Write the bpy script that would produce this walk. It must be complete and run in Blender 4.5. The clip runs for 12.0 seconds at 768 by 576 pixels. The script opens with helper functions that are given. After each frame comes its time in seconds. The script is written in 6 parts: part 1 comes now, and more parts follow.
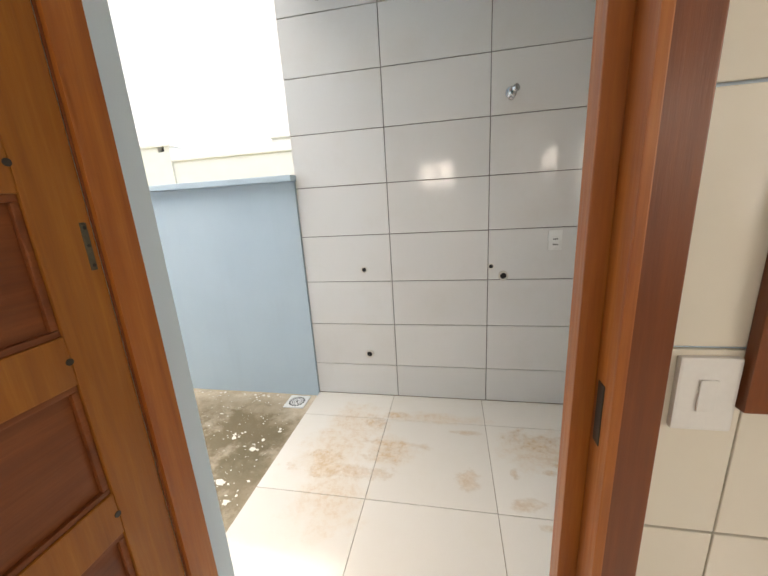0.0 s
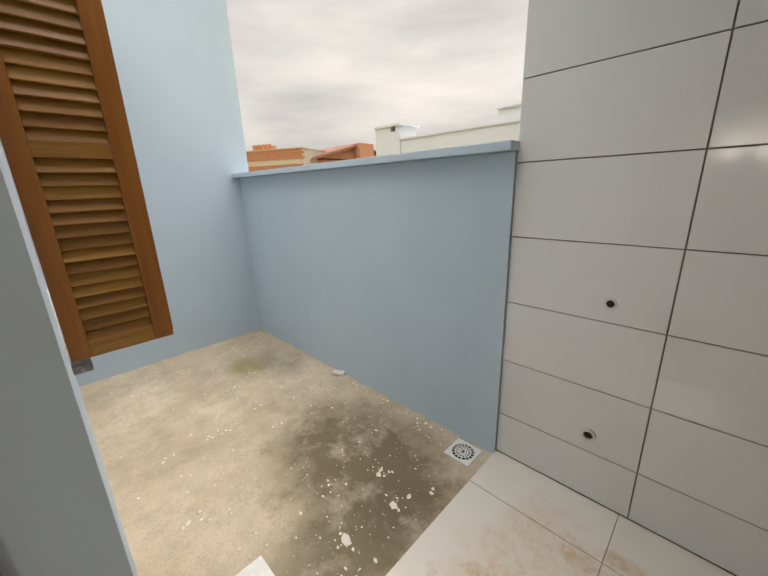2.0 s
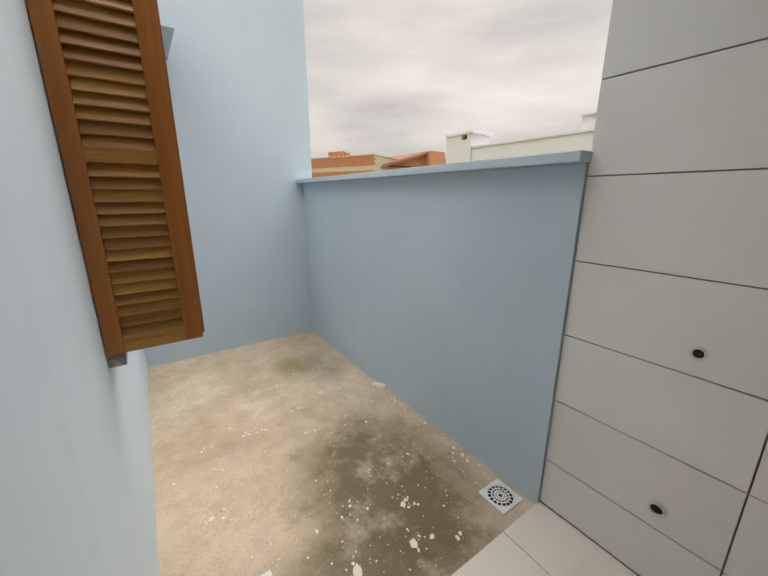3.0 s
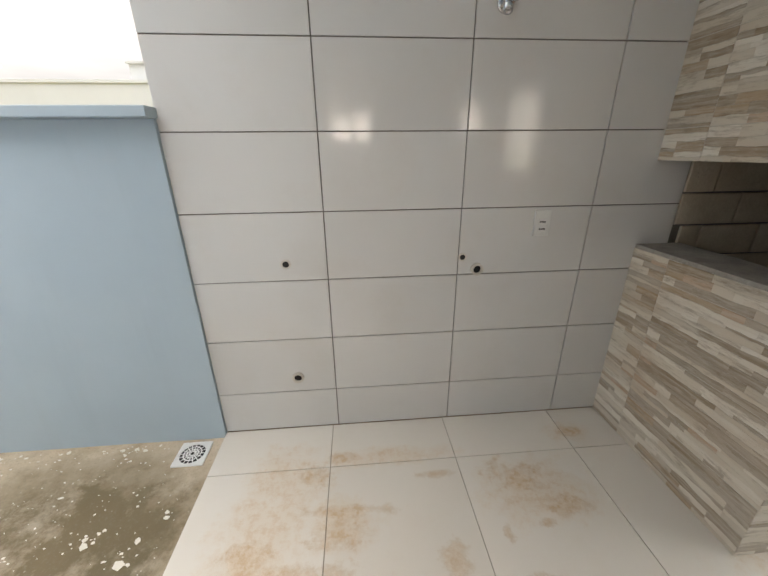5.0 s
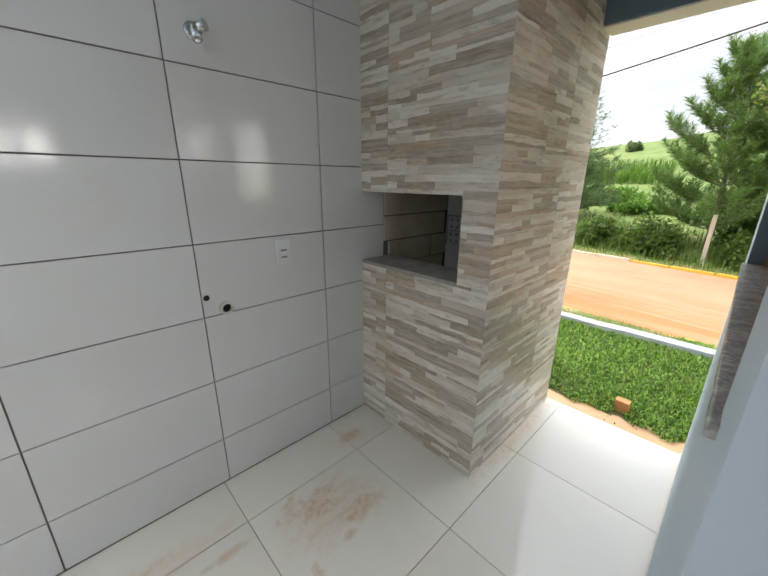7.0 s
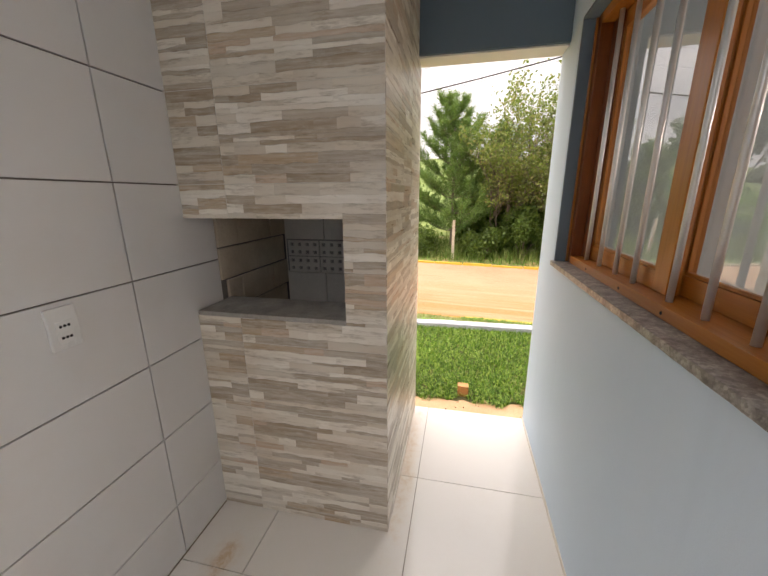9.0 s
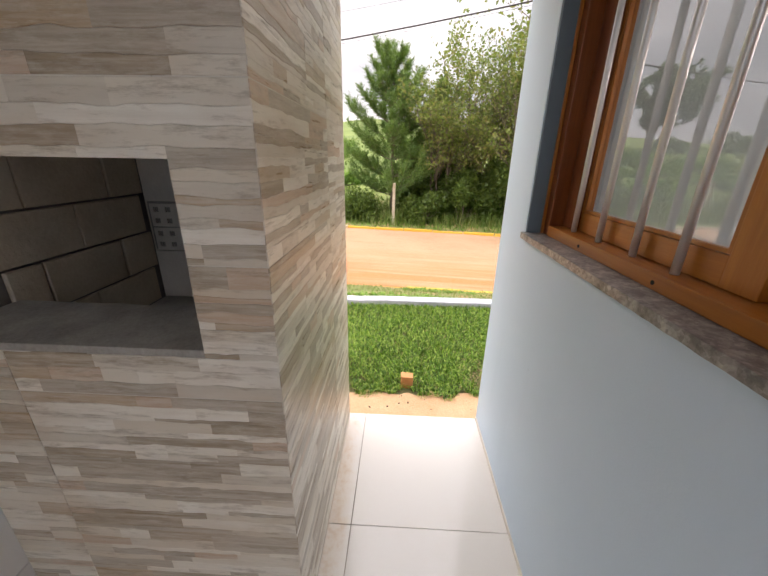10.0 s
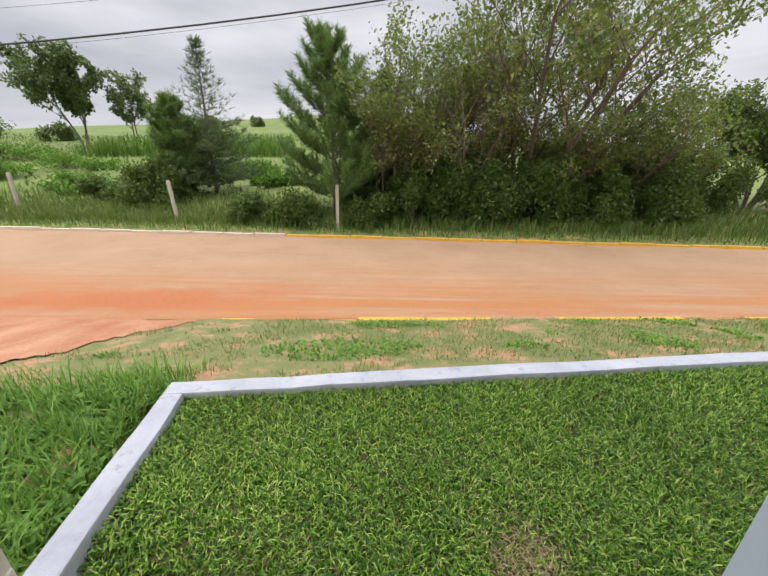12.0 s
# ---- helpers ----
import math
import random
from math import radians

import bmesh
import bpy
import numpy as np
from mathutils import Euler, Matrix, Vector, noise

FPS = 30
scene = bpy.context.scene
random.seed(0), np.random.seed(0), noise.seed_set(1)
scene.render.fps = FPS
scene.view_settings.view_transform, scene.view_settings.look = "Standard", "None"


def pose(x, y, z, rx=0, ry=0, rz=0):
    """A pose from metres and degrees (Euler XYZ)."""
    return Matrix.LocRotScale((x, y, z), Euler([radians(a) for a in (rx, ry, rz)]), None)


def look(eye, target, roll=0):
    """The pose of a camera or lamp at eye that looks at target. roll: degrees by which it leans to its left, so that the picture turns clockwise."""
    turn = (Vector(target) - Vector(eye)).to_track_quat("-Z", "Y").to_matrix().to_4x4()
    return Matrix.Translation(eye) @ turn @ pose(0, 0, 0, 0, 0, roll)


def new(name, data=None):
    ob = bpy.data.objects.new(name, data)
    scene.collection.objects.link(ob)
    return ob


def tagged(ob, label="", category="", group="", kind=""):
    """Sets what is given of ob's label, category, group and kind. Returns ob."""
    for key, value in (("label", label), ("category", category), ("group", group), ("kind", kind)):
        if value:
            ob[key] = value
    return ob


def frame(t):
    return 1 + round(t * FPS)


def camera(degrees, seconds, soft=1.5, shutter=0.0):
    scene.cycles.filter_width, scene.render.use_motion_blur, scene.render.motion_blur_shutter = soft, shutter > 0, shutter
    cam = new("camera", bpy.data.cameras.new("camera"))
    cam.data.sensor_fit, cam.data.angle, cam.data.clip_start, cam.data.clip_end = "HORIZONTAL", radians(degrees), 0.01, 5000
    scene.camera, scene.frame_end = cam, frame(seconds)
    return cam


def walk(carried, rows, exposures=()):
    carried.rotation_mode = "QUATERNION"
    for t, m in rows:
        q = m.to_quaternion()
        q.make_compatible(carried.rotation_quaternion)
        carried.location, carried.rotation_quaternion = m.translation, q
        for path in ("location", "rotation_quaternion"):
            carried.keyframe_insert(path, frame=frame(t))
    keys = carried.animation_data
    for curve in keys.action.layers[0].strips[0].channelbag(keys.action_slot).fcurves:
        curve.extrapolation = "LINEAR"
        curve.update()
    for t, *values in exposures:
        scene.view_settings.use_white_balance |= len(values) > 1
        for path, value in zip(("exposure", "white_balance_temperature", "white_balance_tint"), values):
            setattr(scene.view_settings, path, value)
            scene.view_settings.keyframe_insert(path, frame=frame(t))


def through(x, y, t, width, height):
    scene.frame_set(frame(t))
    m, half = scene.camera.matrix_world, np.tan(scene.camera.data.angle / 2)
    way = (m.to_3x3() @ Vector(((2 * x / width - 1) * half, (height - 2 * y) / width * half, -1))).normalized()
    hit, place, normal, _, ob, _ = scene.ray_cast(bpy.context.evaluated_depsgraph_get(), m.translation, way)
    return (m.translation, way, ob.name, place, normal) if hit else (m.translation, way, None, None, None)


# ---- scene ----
cam = camera(96.3, 12.0, soft=1.6)
PATH = [
    (0, (0.034, 0.036, 1.365), (-0.355, 1.933, 0.863), -3.5),
    (0.5, (-0.042, 0.197, 1.352), (-0.619, 2.034, 0.811), -3.3),
    (1, (-0.123, 0.385, 1.361), (-1.009, 2.093, 0.817), -3.3),
    (1.5, (-0.183, 0.553, 1.352), (-1.283, 2.121, 0.775), -2.9),
    (2, (-0.272, 0.694, 1.376), (-1.625, 2.056, 0.816), -1.9),
    (2.5, (-0.281, 0.786, 1.391), (-1.832, 1.932, 0.86), -0.5),
    (2.7, (-0.285, 0.81, 1.391), (-1.882, 1.899, 0.88), 0.0),
    (4.3, (-0.242, 0.87, 1.378), (-1.148, 2.536, 0.744), -0.4),
    (4.5, (-0.225, 0.845, 1.379), (-0.806, 2.641, 0.718), -0.9),
    (5, (-0.216, 0.694, 1.379), (-0.066, 2.549, 0.646), -0.6),
    (5.5, (-0.181, 0.535, 1.373), (0.197, 2.346, 0.614), -0.0),
    (6, (-0.185, 0.449, 1.368), (0.331, 2.237, 0.634), 0.3),
    (6.5, (-0.165, 0.548, 1.376), (0.731, 2.206, 0.704), 1.0),
    (7, (-0.13, 0.724, 1.394), (1.194, 2.099, 0.795), 0.5),
    (7.2, (-0.112, 0.782, 1.407), (1.344, 2.043, 0.866), 0.6),
    (8.8, (-0.062, 1.135, 1.431), (1.827, 1.639, 1.011), -0.7),
    (9, (-0.041, 1.151, 1.411), (1.847, 1.565, 0.897), -0.4),
    (9.5, (0.169, 1.167, 1.342), (2.041, 1.374, 0.667), 0.6),
    (10, (0.502, 1.152, 1.342), (2.373, 1.228, 0.64), 1.0),
    (10.5, (0.853, 1.14, 1.356), (2.728, 1.092, 0.661), 1.1),
    (11, (1.221, 1.094, 1.348), (3.089, 1.09, 0.634), 1.8),
    (11.5, (1.563, 1.086, 1.349), (3.426, 1.139, 0.625), 1.2),
    (12, (1.845, 1.146, 1.374), (3.703, 0.93, 0.664), 0.9),
]
EXPOSURES = [(0.0, 1.55, 7600, 16), (0.5, 1.4, 7650, 16), (1.0, 1.22, 7700, 16), (1.5, 0.9, 7700, 16), (2.0, 0.68, 7750, 16), (2.7, 0.58, 7750, 16), (4.3, 0.68, 7750, 18), (4.6, 0.78, 7700, 17), (5.0, 1.16, 7600, 16),
             (5.5, 1.22, 7400, 14), (6.5, 1.32, 6650, 11), (7.2, 1.09, 6750, 12), (9.0, 1.27, 7650, 22), (9.5, 1.24, 7650, 22), (10.0, 1.14, 7250, 23), (10.5, 0.98, 7050, 21), (11.0, 0.9, 6850, 20), (11.5, 0.62, 6750, 19), (12.0, 0.38, 6700, 18)]
walk(cam, [(t, look(eye, target, roll)) for t, eye, target, roll in PATH], EXPOSURES)

# ---- world and light ----
world = bpy.data.worlds.new("overcast_sky")
scene.world = world
world.use_nodes = True
wn, wl = world.node_tree.nodes, world.node_tree.links
wn.clear()
w_out = wn.new("ShaderNodeOutputWorld")
w_bg = wn.new("ShaderNodeBackground")
w_sky = wn.new("ShaderNodeTexSky")
w_sky.sky_type = "NISHITA"
w_sky.sun_disc = False
w_sky.sun_elevation = radians(52)
w_sky.sun_rotation = radians(-31)
w_sky.dust_density = 4.0
w_dim = wn.new("ShaderNodeMix")
w_dim.data_type, w_dim.blend_type = "RGBA", "MULTIPLY"
w_dim.inputs[0].default_value = 1.0
w_dim.inputs[7].default_value = (0.10, 0.10, 0.10, 1)
w_tc = wn.new("ShaderNodeTexCoord")
w_map = wn.new("ShaderNodeMapping")
w_map.inputs["Scale"].default_value = (1.6, 1.6, 6.5)
w_noise = wn.new("ShaderNodeTexNoise")
w_noise.inputs["Scale"].default_value = 1.5
w_noise.inputs["Detail"].default_value = 5.0
w_noise.inputs["Roughness"].default_value = 0.5
w_ramp = wn.new("ShaderNodeValToRGB")
w_ramp.color_ramp.elements[0].position, w_ramp.color_ramp.elements[0].color = 0.34, (0.555, 0.615, 0.672, 1)
w_ramp.color_ramp.elements[1].position, w_ramp.color_ramp.elements[1].color = 0.66, (0.89, 0.945, 0.985, 1)
w_mix = wn.new("ShaderNodeMix")
w_mix.data_type = "RGBA"
w_mix.inputs[0].default_value = 0.9
wl.new(w_tc.outputs["Generated"], w_map.inputs["Vector"])
wl.new(w_map.outputs["Vector"], w_noise.inputs["Vector"])
wl.new(w_noise.outputs["Fac"], w_ramp.inputs["Fac"])
wl.new(w_sky.outputs["Color"], w_dim.inputs[6])
wl.new(w_dim.outputs[2], w_mix.inputs[6])
wl.new(w_ramp.outputs["Color"], w_mix.inputs[7])
w_sep = wn.new("ShaderNodeSeparateXYZ")
w_rise = wn.new("ShaderNodeMapRange")
w_rise.inputs[1].default_value, w_rise.inputs[2].default_value, w_rise.inputs[3].default_value, w_rise.inputs[4].default_value = 0.42, 1.0, 0.76, 4.0
w_up = wn.new("ShaderNodeMix")
w_up.data_type, w_up.blend_type = "RGBA", "MULTIPLY"
w_up.inputs[0].default_value = 1.0
wl.new(w_tc.outputs["Generated"], w_sep.inputs[0])
wl.new(w_sep.outputs[2], w_rise.inputs[0])
wl.new(w_mix.outputs[2], w_up.inputs[6])
wl.new(w_rise.outputs[0], w_up.inputs[7])
w_side = wn.new("ShaderNodeMapRange")
w_side.inputs[1].default_value, w_side.inputs[2].default_value, w_side.inputs[3].default_value, w_side.inputs[4].default_value = -1.0, 0.5, 0.80, 1.0
w_fall = wn.new("ShaderNodeMix")
w_fall.data_type, w_fall.blend_type = "RGBA", "MULTIPLY"
w_fall.inputs[0].default_value = 1.0
wl.new(w_sep.outputs[0], w_side.inputs[0])
wl.new(w_up.outputs[2], w_fall.inputs[6])
wl.new(w_side.outputs[0], w_fall.inputs[7])
wl.new(w_fall.outputs[2], w_bg.inputs["Color"])
w_bg.inputs["Strength"].default_value = 0.95
wl.new(w_bg.outputs["Background"], w_out.inputs["Surface"])

sun = new("sun", bpy.data.lights.new("sun", "SUN"))
sun.data.energy, sun.data.angle, sun.data.color = 0.75, radians(60), (1.0, 0.97, 0.92)
sun.matrix_world = look((-8, 14, 24), (0, 1, 0))

# daylight at the two windows in the far kitchen wall
for x, z, w, h, e in ((-0.38, 1.75, 0.20, 0.46, 1.7), (-0.06, 1.75, 0.20, 0.46, 1.7), (1.725, 1.85, 0.16, 0.44, 1.0)):
    lamp = new("kitchen_daylight_fill", bpy.data.lights.new("kitchen_daylight_fill", "AREA"))
    lamp.data.shape, lamp.data.size, lamp.data.size_y, lamp.data.energy = "RECTANGLE", w, h, e
    lamp.data.color = (1.0, 0.96, 0.90)
    lamp.matrix_world = look((x, -2.42, z), (x, 0, z - 2.2))
# fill lamp in an unseen, added front wall opening, to brighten the kitchen
lamp = new("kitchen_daylight_fill", bpy.data.lights.new("kitchen_daylight_fill", "AREA"))
lamp.data.shape, lamp.data.size, lamp.data.size_y, lamp.data.energy = "RECTANGLE", 1.0, 0.9, 5.5
lamp.data.color = (1.0, 0.96, 0.90)
lamp.matrix_world = look((1.99, -1.1, 1.6), (-0.6, -1.0, 1.2))


# ---- materials ----
def nodes_of(name):
    m = bpy.data.materials.new(name)
    m.use_nodes = True
    return m, m.node_tree.nodes, m.node_tree.links, m.node_tree.nodes["Principled BSDF"]


def mixed(n, l, fac, a, b):
    """Mix of two colours (tuples or sockets) by a factor (number or socket)."""
    x = n.new("ShaderNodeMix")
    x.data_type = "RGBA"
    for i, v in ((0, fac), (6, a), (7, b)):
        if isinstance(v, (int, float)):
            x.inputs[i].default_value = v
        elif isinstance(v, tuple):
            x.inputs[i].default_value = (*v[:3], 1)
        else:
            l.new(v, x.inputs[i])
    return x.outputs[2]


def noise_of(n, l, vec, scale, detail=4.0, rough=0.55, stretch=(1, 1, 1)):
    mp = n.new("ShaderNodeMapping")
    mp.inputs["Scale"].default_value = stretch
    l.new(vec, mp.inputs["Vector"])
    t = n.new("ShaderNodeTexNoise")
    t.inputs["Scale"].default_value, t.inputs["Detail"].default_value, t.inputs["Roughness"].default_value = scale, detail, rough
    l.new(mp.outputs["Vector"], t.inputs["Vector"])
    return t.outputs["Fac"]


def span(n, l, v, a, b, lo=0.0, hi=1.0):
    r = n.new("ShaderNodeMapRange")
    r.inputs[1].default_value, r.inputs[2].default_value, r.inputs[3].default_value, r.inputs[4].default_value = a, b, lo, hi
    l.new(v, r.inputs[0])
    return r.outputs[0]


def maths(n, l, op, a, b=0.0):
    x = n.new("ShaderNodeMath")
    x.operation = op
    for i, v in enumerate((a, b)):
        if isinstance(v, (int, float)):
            x.inputs[i].default_value = v
        else:
            l.new(v, x.inputs[i])
    return x.outputs[0]


def where(n):
    return n.new("ShaderNodeNewGeometry").outputs["Position"]


def bump_to(n, l, bsdf, height, strength, distance=0.01):
    b = n.new("ShaderNodeBump")
    b.inputs["Strength"].default_value, b.inputs["Distance"].default_value = strength, distance
    l.new(height, b.inputs["Height"])
    l.new(b.outputs["Normal"], bsdf.inputs["Normal"])


def blob(n, l, pos, x, y, rx, ry, wobble=None, amount=0.5):
    """A soft round mask, 1 in its middle, at a place of the plan."""
    mp = n.new("ShaderNodeMapping")
    mp.vector_type = "POINT"
    mp.inputs["Location"].default_value = (-x / rx, -y / ry, 0)
    mp.inputs["Scale"].default_value = (1 / rx, 1 / ry, 0)
    l.new(pos, mp.inputs["Vector"])
    d = n.new("ShaderNodeVectorMath")
    d.operation = "LENGTH"
    l.new(mp.outputs["Vector"], d.inputs[0])
    v = d.outputs["Value"]
    if wobble is not None:
        v = maths(n, l, "ADD", v, maths(n, l, "MULTIPLY", maths(n, l, "SUBTRACT", wobble, 0.5), amount * 2))
    return span(n, l, v, 1.0, 0.35)


def plain(name, a, b, scale=6.0, rough=0.6, bump=0.1, fine=120.0, metallic=0.0, stretch=(1, 1, 1), bumpdist=0.003, rough_var=0.1):
    m, n, l, p = nodes_of(name)
    pos = where(n)
    big, small = noise_of(n, l, pos, scale, 5, 0.6, stretch), noise_of(n, l, pos, fine, 3, 0.6, stretch)
    l.new(mixed(n, l, span(n, l, maths(n, l, "ADD", maths(n, l, "MULTIPLY", big, 0.7), maths(n, l, "MULTIPLY", small, 0.3)), 0.32, 0.68), a, b), p.inputs["Base Color"])
    l.new(span(n, l, big, 0.3, 0.7, rough - rough_var, rough + rough_var), p.inputs["Roughness"])
    p.inputs["Metallic"].default_value = metallic
    if bump:
        bump_to(n, l, p, small, bump, bumpdist)
    return m


def wood(name, dark, mid, light, axis=2, rough=0.38, coat=0.25, vary=0.22):
    """Varnished wood with grain along an axis; each object and island differs a little."""
    m, n, l, p = nodes_of(name)
    pos = where(n)
    st = [14.0, 14.0, 14.0]
    st[axis] = 0.8
    rnd = n.new("ShaderNodeObjectInfo").outputs["Random"]
    isl = n.new("ShaderNodeNewGeometry").outputs["Random Per Island"]
    shift = n.new("ShaderNodeVectorMath")
    shift.operation = "ADD"
    l.new(pos, shift.inputs[0])
    comb = n.new("ShaderNodeCombineXYZ")
    l.new(maths(n, l, "MULTIPLY", rnd, 7.0), comb.inputs[0])
    l.new(maths(n, l, "MULTIPLY", isl, 5.0), comb.inputs[1])
    l.new(comb.outputs[0], shift.inputs[1])
    g1 = noise_of(n, l, shift.outputs[0], 2.2, 6, 0.65, tuple(st))
    g2 = noise_of(n, l, shift.outputs[0], 12.0, 4, 0.7, tuple(st))
    base = mixed(n, l, span(n, l, g1, 0.3, 0.7), dark, light)
    base = mixed(n, l, maths(n, l, "MULTIPLY", span(n, l, g2, 0.42, 0.62), 0.55), base, mid)
    tone = mixed(n, l, maths(n, l, "MULTIPLY", maths(n, l, "ADD", rnd, isl), vary), base, dark)
    l.new(tone, p.inputs["Base Color"])
    l.new(span(n, l, g2, 0.3, 0.7, rough - 0.07, rough + 0.1), p.inputs["Roughness"])
    p.inputs["Coat Weight"].default_value, p.inputs["Coat Roughness"].default_value = coat, 0.2
    bump_to(n, l, p, g2, 0.18, 0.002)
    return m


def painted_wall(name, a, b):
    m, n, l, p = nodes_of(name)
    pos = where(n)
    big, mid, fine = noise_of(n, l, pos, 1.6, 5, 0.6), noise_of(n, l, pos, 14, 4, 0.6), noise_of(n, l, pos, 220, 3, 0.6)
    streak = noise_of(n, l, pos, 1.0, 4, 0.6, (7, 7, 0.6))
    base = mixed(n, l, span(n, l, big, 0.3, 0.7), a, b)
    base = mixed(n, l, span(n, l, streak, 0.56, 0.8, 0, 0.22), base, tuple(0.8 * c for c in a))
    specks = n.new("ShaderNodeTexVoronoi")
    specks.inputs["Scale"].default_value = 2.3
    l.new(pos, specks.inputs["Vector"])
    base = mixed(n, l, span(n, l, specks.outputs["Distance"], 0.018, 0.008, 0, 0.45), base, (0.12, 0.13, 0.14))
    l.new(base, p.inputs["Base Color"])
    p.inputs["Roughness"].default_value = 0.62
    bump_to(n, l, p, maths(n, l, "ADD", mid, maths(n, l, "MULTIPLY", fine, 0.5)), 0.14, 0.004)
    return m


# lighter version of BLUE, for the house and front walls
HOUSEBLUE = painted_wall("lighter_pale_blue", (0.59, 0.72, 0.83), (0.63, 0.755, 0.86))
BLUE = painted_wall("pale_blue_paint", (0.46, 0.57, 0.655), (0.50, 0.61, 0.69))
# darker blue, for the lintel beam and the window reveal
DARKBLUE = painted_wall("slate_blue_finish", (0.115, 0.165, 0.21), (0.135, 0.19, 0.235))
WHITEWALL = painted_wall("white_plaster", (0.76, 0.75, 0.71), (0.80, 0.79, 0.76))
CREAM = plain("cream_render", (0.56, 0.585, 0.61), (0.62, 0.645, 0.67), 1.2, 0.75, 0.1)


def glazed(name, a, b, rough=0.07, grain=0.02):
    """Glossy ceramic with a faint ripple, faint dust and a small shift of tone from tile to tile."""
    m, n, l, p = nodes_of(name)
    pos = where(n)
    rnd = n.new("ShaderNodeObjectInfo").outputs["Random"]
    dust = noise_of(n, l, pos, 3.5, 6, 0.65)
    base = mixed(n, l, rnd, a, b)
    base = mixed(n, l, span(n, l, dust, 0.5, 0.8, 0, 0.25), base, (0.60, 0.55, 0.48))
    l.new(base, p.inputs["Base Color"])
    l.new(span(n, l, dust, 0.35, 0.75, rough, rough + 0.13), p.inputs["Roughness"])
    bump_to(n, l, p, noise_of(n, l, pos, 7.0, 2, 0.5), grain, 0.02)
    return m


TILE = glazed("white_glazed_tile", (0.70, 0.69, 0.675), (0.74, 0.73, 0.715), 0.05, 0.03)
TILE_IN = glazed("ivory_glazed_tile", (0.74, 0.70, 0.60), (0.77, 0.73, 0.64), 0.08, 0.04)
GROUT = plain("grey_grout", (0.17, 0.155, 0.14), (0.25, 0.23, 0.21), 9, 0.9, 0.2)
GROUT_FLOOR = plain("dirty_floor_grout", (0.22, 0.165, 0.10), (0.36, 0.29, 0.20), 9, 0.9, 0.2)
GROUT_PALE = plain("pale_grout", (0.62, 0.57, 0.50), (0.72, 0.68, 0.60), 9, 0.85, 0.2)


def floor_tile():
    """Polished cream porcelain with rusty footprints and dust."""
    m, n, l, p = nodes_of("polished_floor_tile")
    pos = where(n)
    rnd = n.new("ShaderNodeObjectInfo").outputs["Random"]
    base = mixed(n, l, rnd, (0.715, 0.67, 0.605), (0.765, 0.72, 0.655))
    wob = noise_of(n, l, pos, 7.0, 9, 0.75)
    fine = noise_of(n, l, pos, 26, 9, 0.8)

    def patches(spots, grow, amount):
        mask = None
        for x, y, rx, ry in spots:
            b = blob(n, l, pos, x, y, rx * grow, ry * grow, wob, amount)
            mask = b if mask is None else maths(n, l, "MAXIMUM", mask, b)
        return mask

    haze = patches(((-0.58, 1.86, 0.17, 0.16), (-0.62, 1.66, 0.17, 0.18), (-0.66, 1.52, 0.15, 0.12), (-0.33, 1.64, 0.14, 0.10), (-0.12, 1.95, 0.30, 0.05), (0.52, 1.72, 0.22, 0.15), (-0.55, 1.28, 0.15, 0.16),
                    (0.84, 2.02, 0.10, 0.06), (1.55, 1.375, 0.50, 0.05)), 1.35, 1.0)
    mask = patches(((-0.30, 1.69, 0.13, 0.022), (-0.34, 1.60, 0.09, 0.04), (-0.53, 1.46, 0.20, 0.035), (-0.68, 1.54, 0.07, 0.05), (-0.47, 1.88, 0.06, 0.05), (0.10, 1.47, 0.045, 0.05), (0.47, 1.79, 0.09, 0.055), (0.62, 1.63, 0.055, 0.03),
                    (0.50, 1.57, 0.03, 0.02), (0.33, 1.55, 0.015, 0.03), (0.45, 1.26, 0.05, 0.012), (0.84, 2.02, 0.05, 0.035), (0.09, 1.83, 0.06, 0.018), (-0.33, 1.96, 0.05, 0.025), (0.36, 1.36, 0.05, 0.03)), 1.5, 1.9)
    speck = maths(n, l, "MULTIPLY", haze, span(n, l, fine, 0.47, 0.60))
    rust = maths(n, l, "MULTIPLY", mask, span(n, l, fine, 0.38, 0.56, 0.35, 1.0))
    base = mixed(n, l, maths(n, l, "MULTIPLY", haze, 0.30), base, (0.70, 0.53, 0.36))
    base = mixed(n, l, maths(n, l, "MULTIPLY", speck, 0.38), base, (0.60, 0.37, 0.18))
    base = mixed(n, l, maths(n, l, "MULTIPLY", rust, 0.55), base, (0.46, 0.27, 0.10))
    veil = noise_of(n, l, pos, 2.4, 6, 0.7)
    base = mixed(n, l, span(n, l, veil, 0.5, 0.78, 0, 0.25), base, (0.66, 0.58, 0.46))
    streak = noise_of(n, l, pos, 16, 6, 0.8, (1, 0.35, 1))
    base = mixed(n, l, span(n, l, streak, 0.68, 0.74, 0, 0.25), base, (0.50, 0.41, 0.29))
    l.new(base, p.inputs["Base Color"])
    l.new(maths(n, l, "ADD", span(n, l, veil, 0.3, 0.75, 0.05, 0.19), maths(n, l, "MULTIPLY", mask, 0.25)), p.inputs["Roughness"])
    bump_to(n, l, p, fine, 0.03, 0.003)
    return m


FLOORTILE = floor_tile()


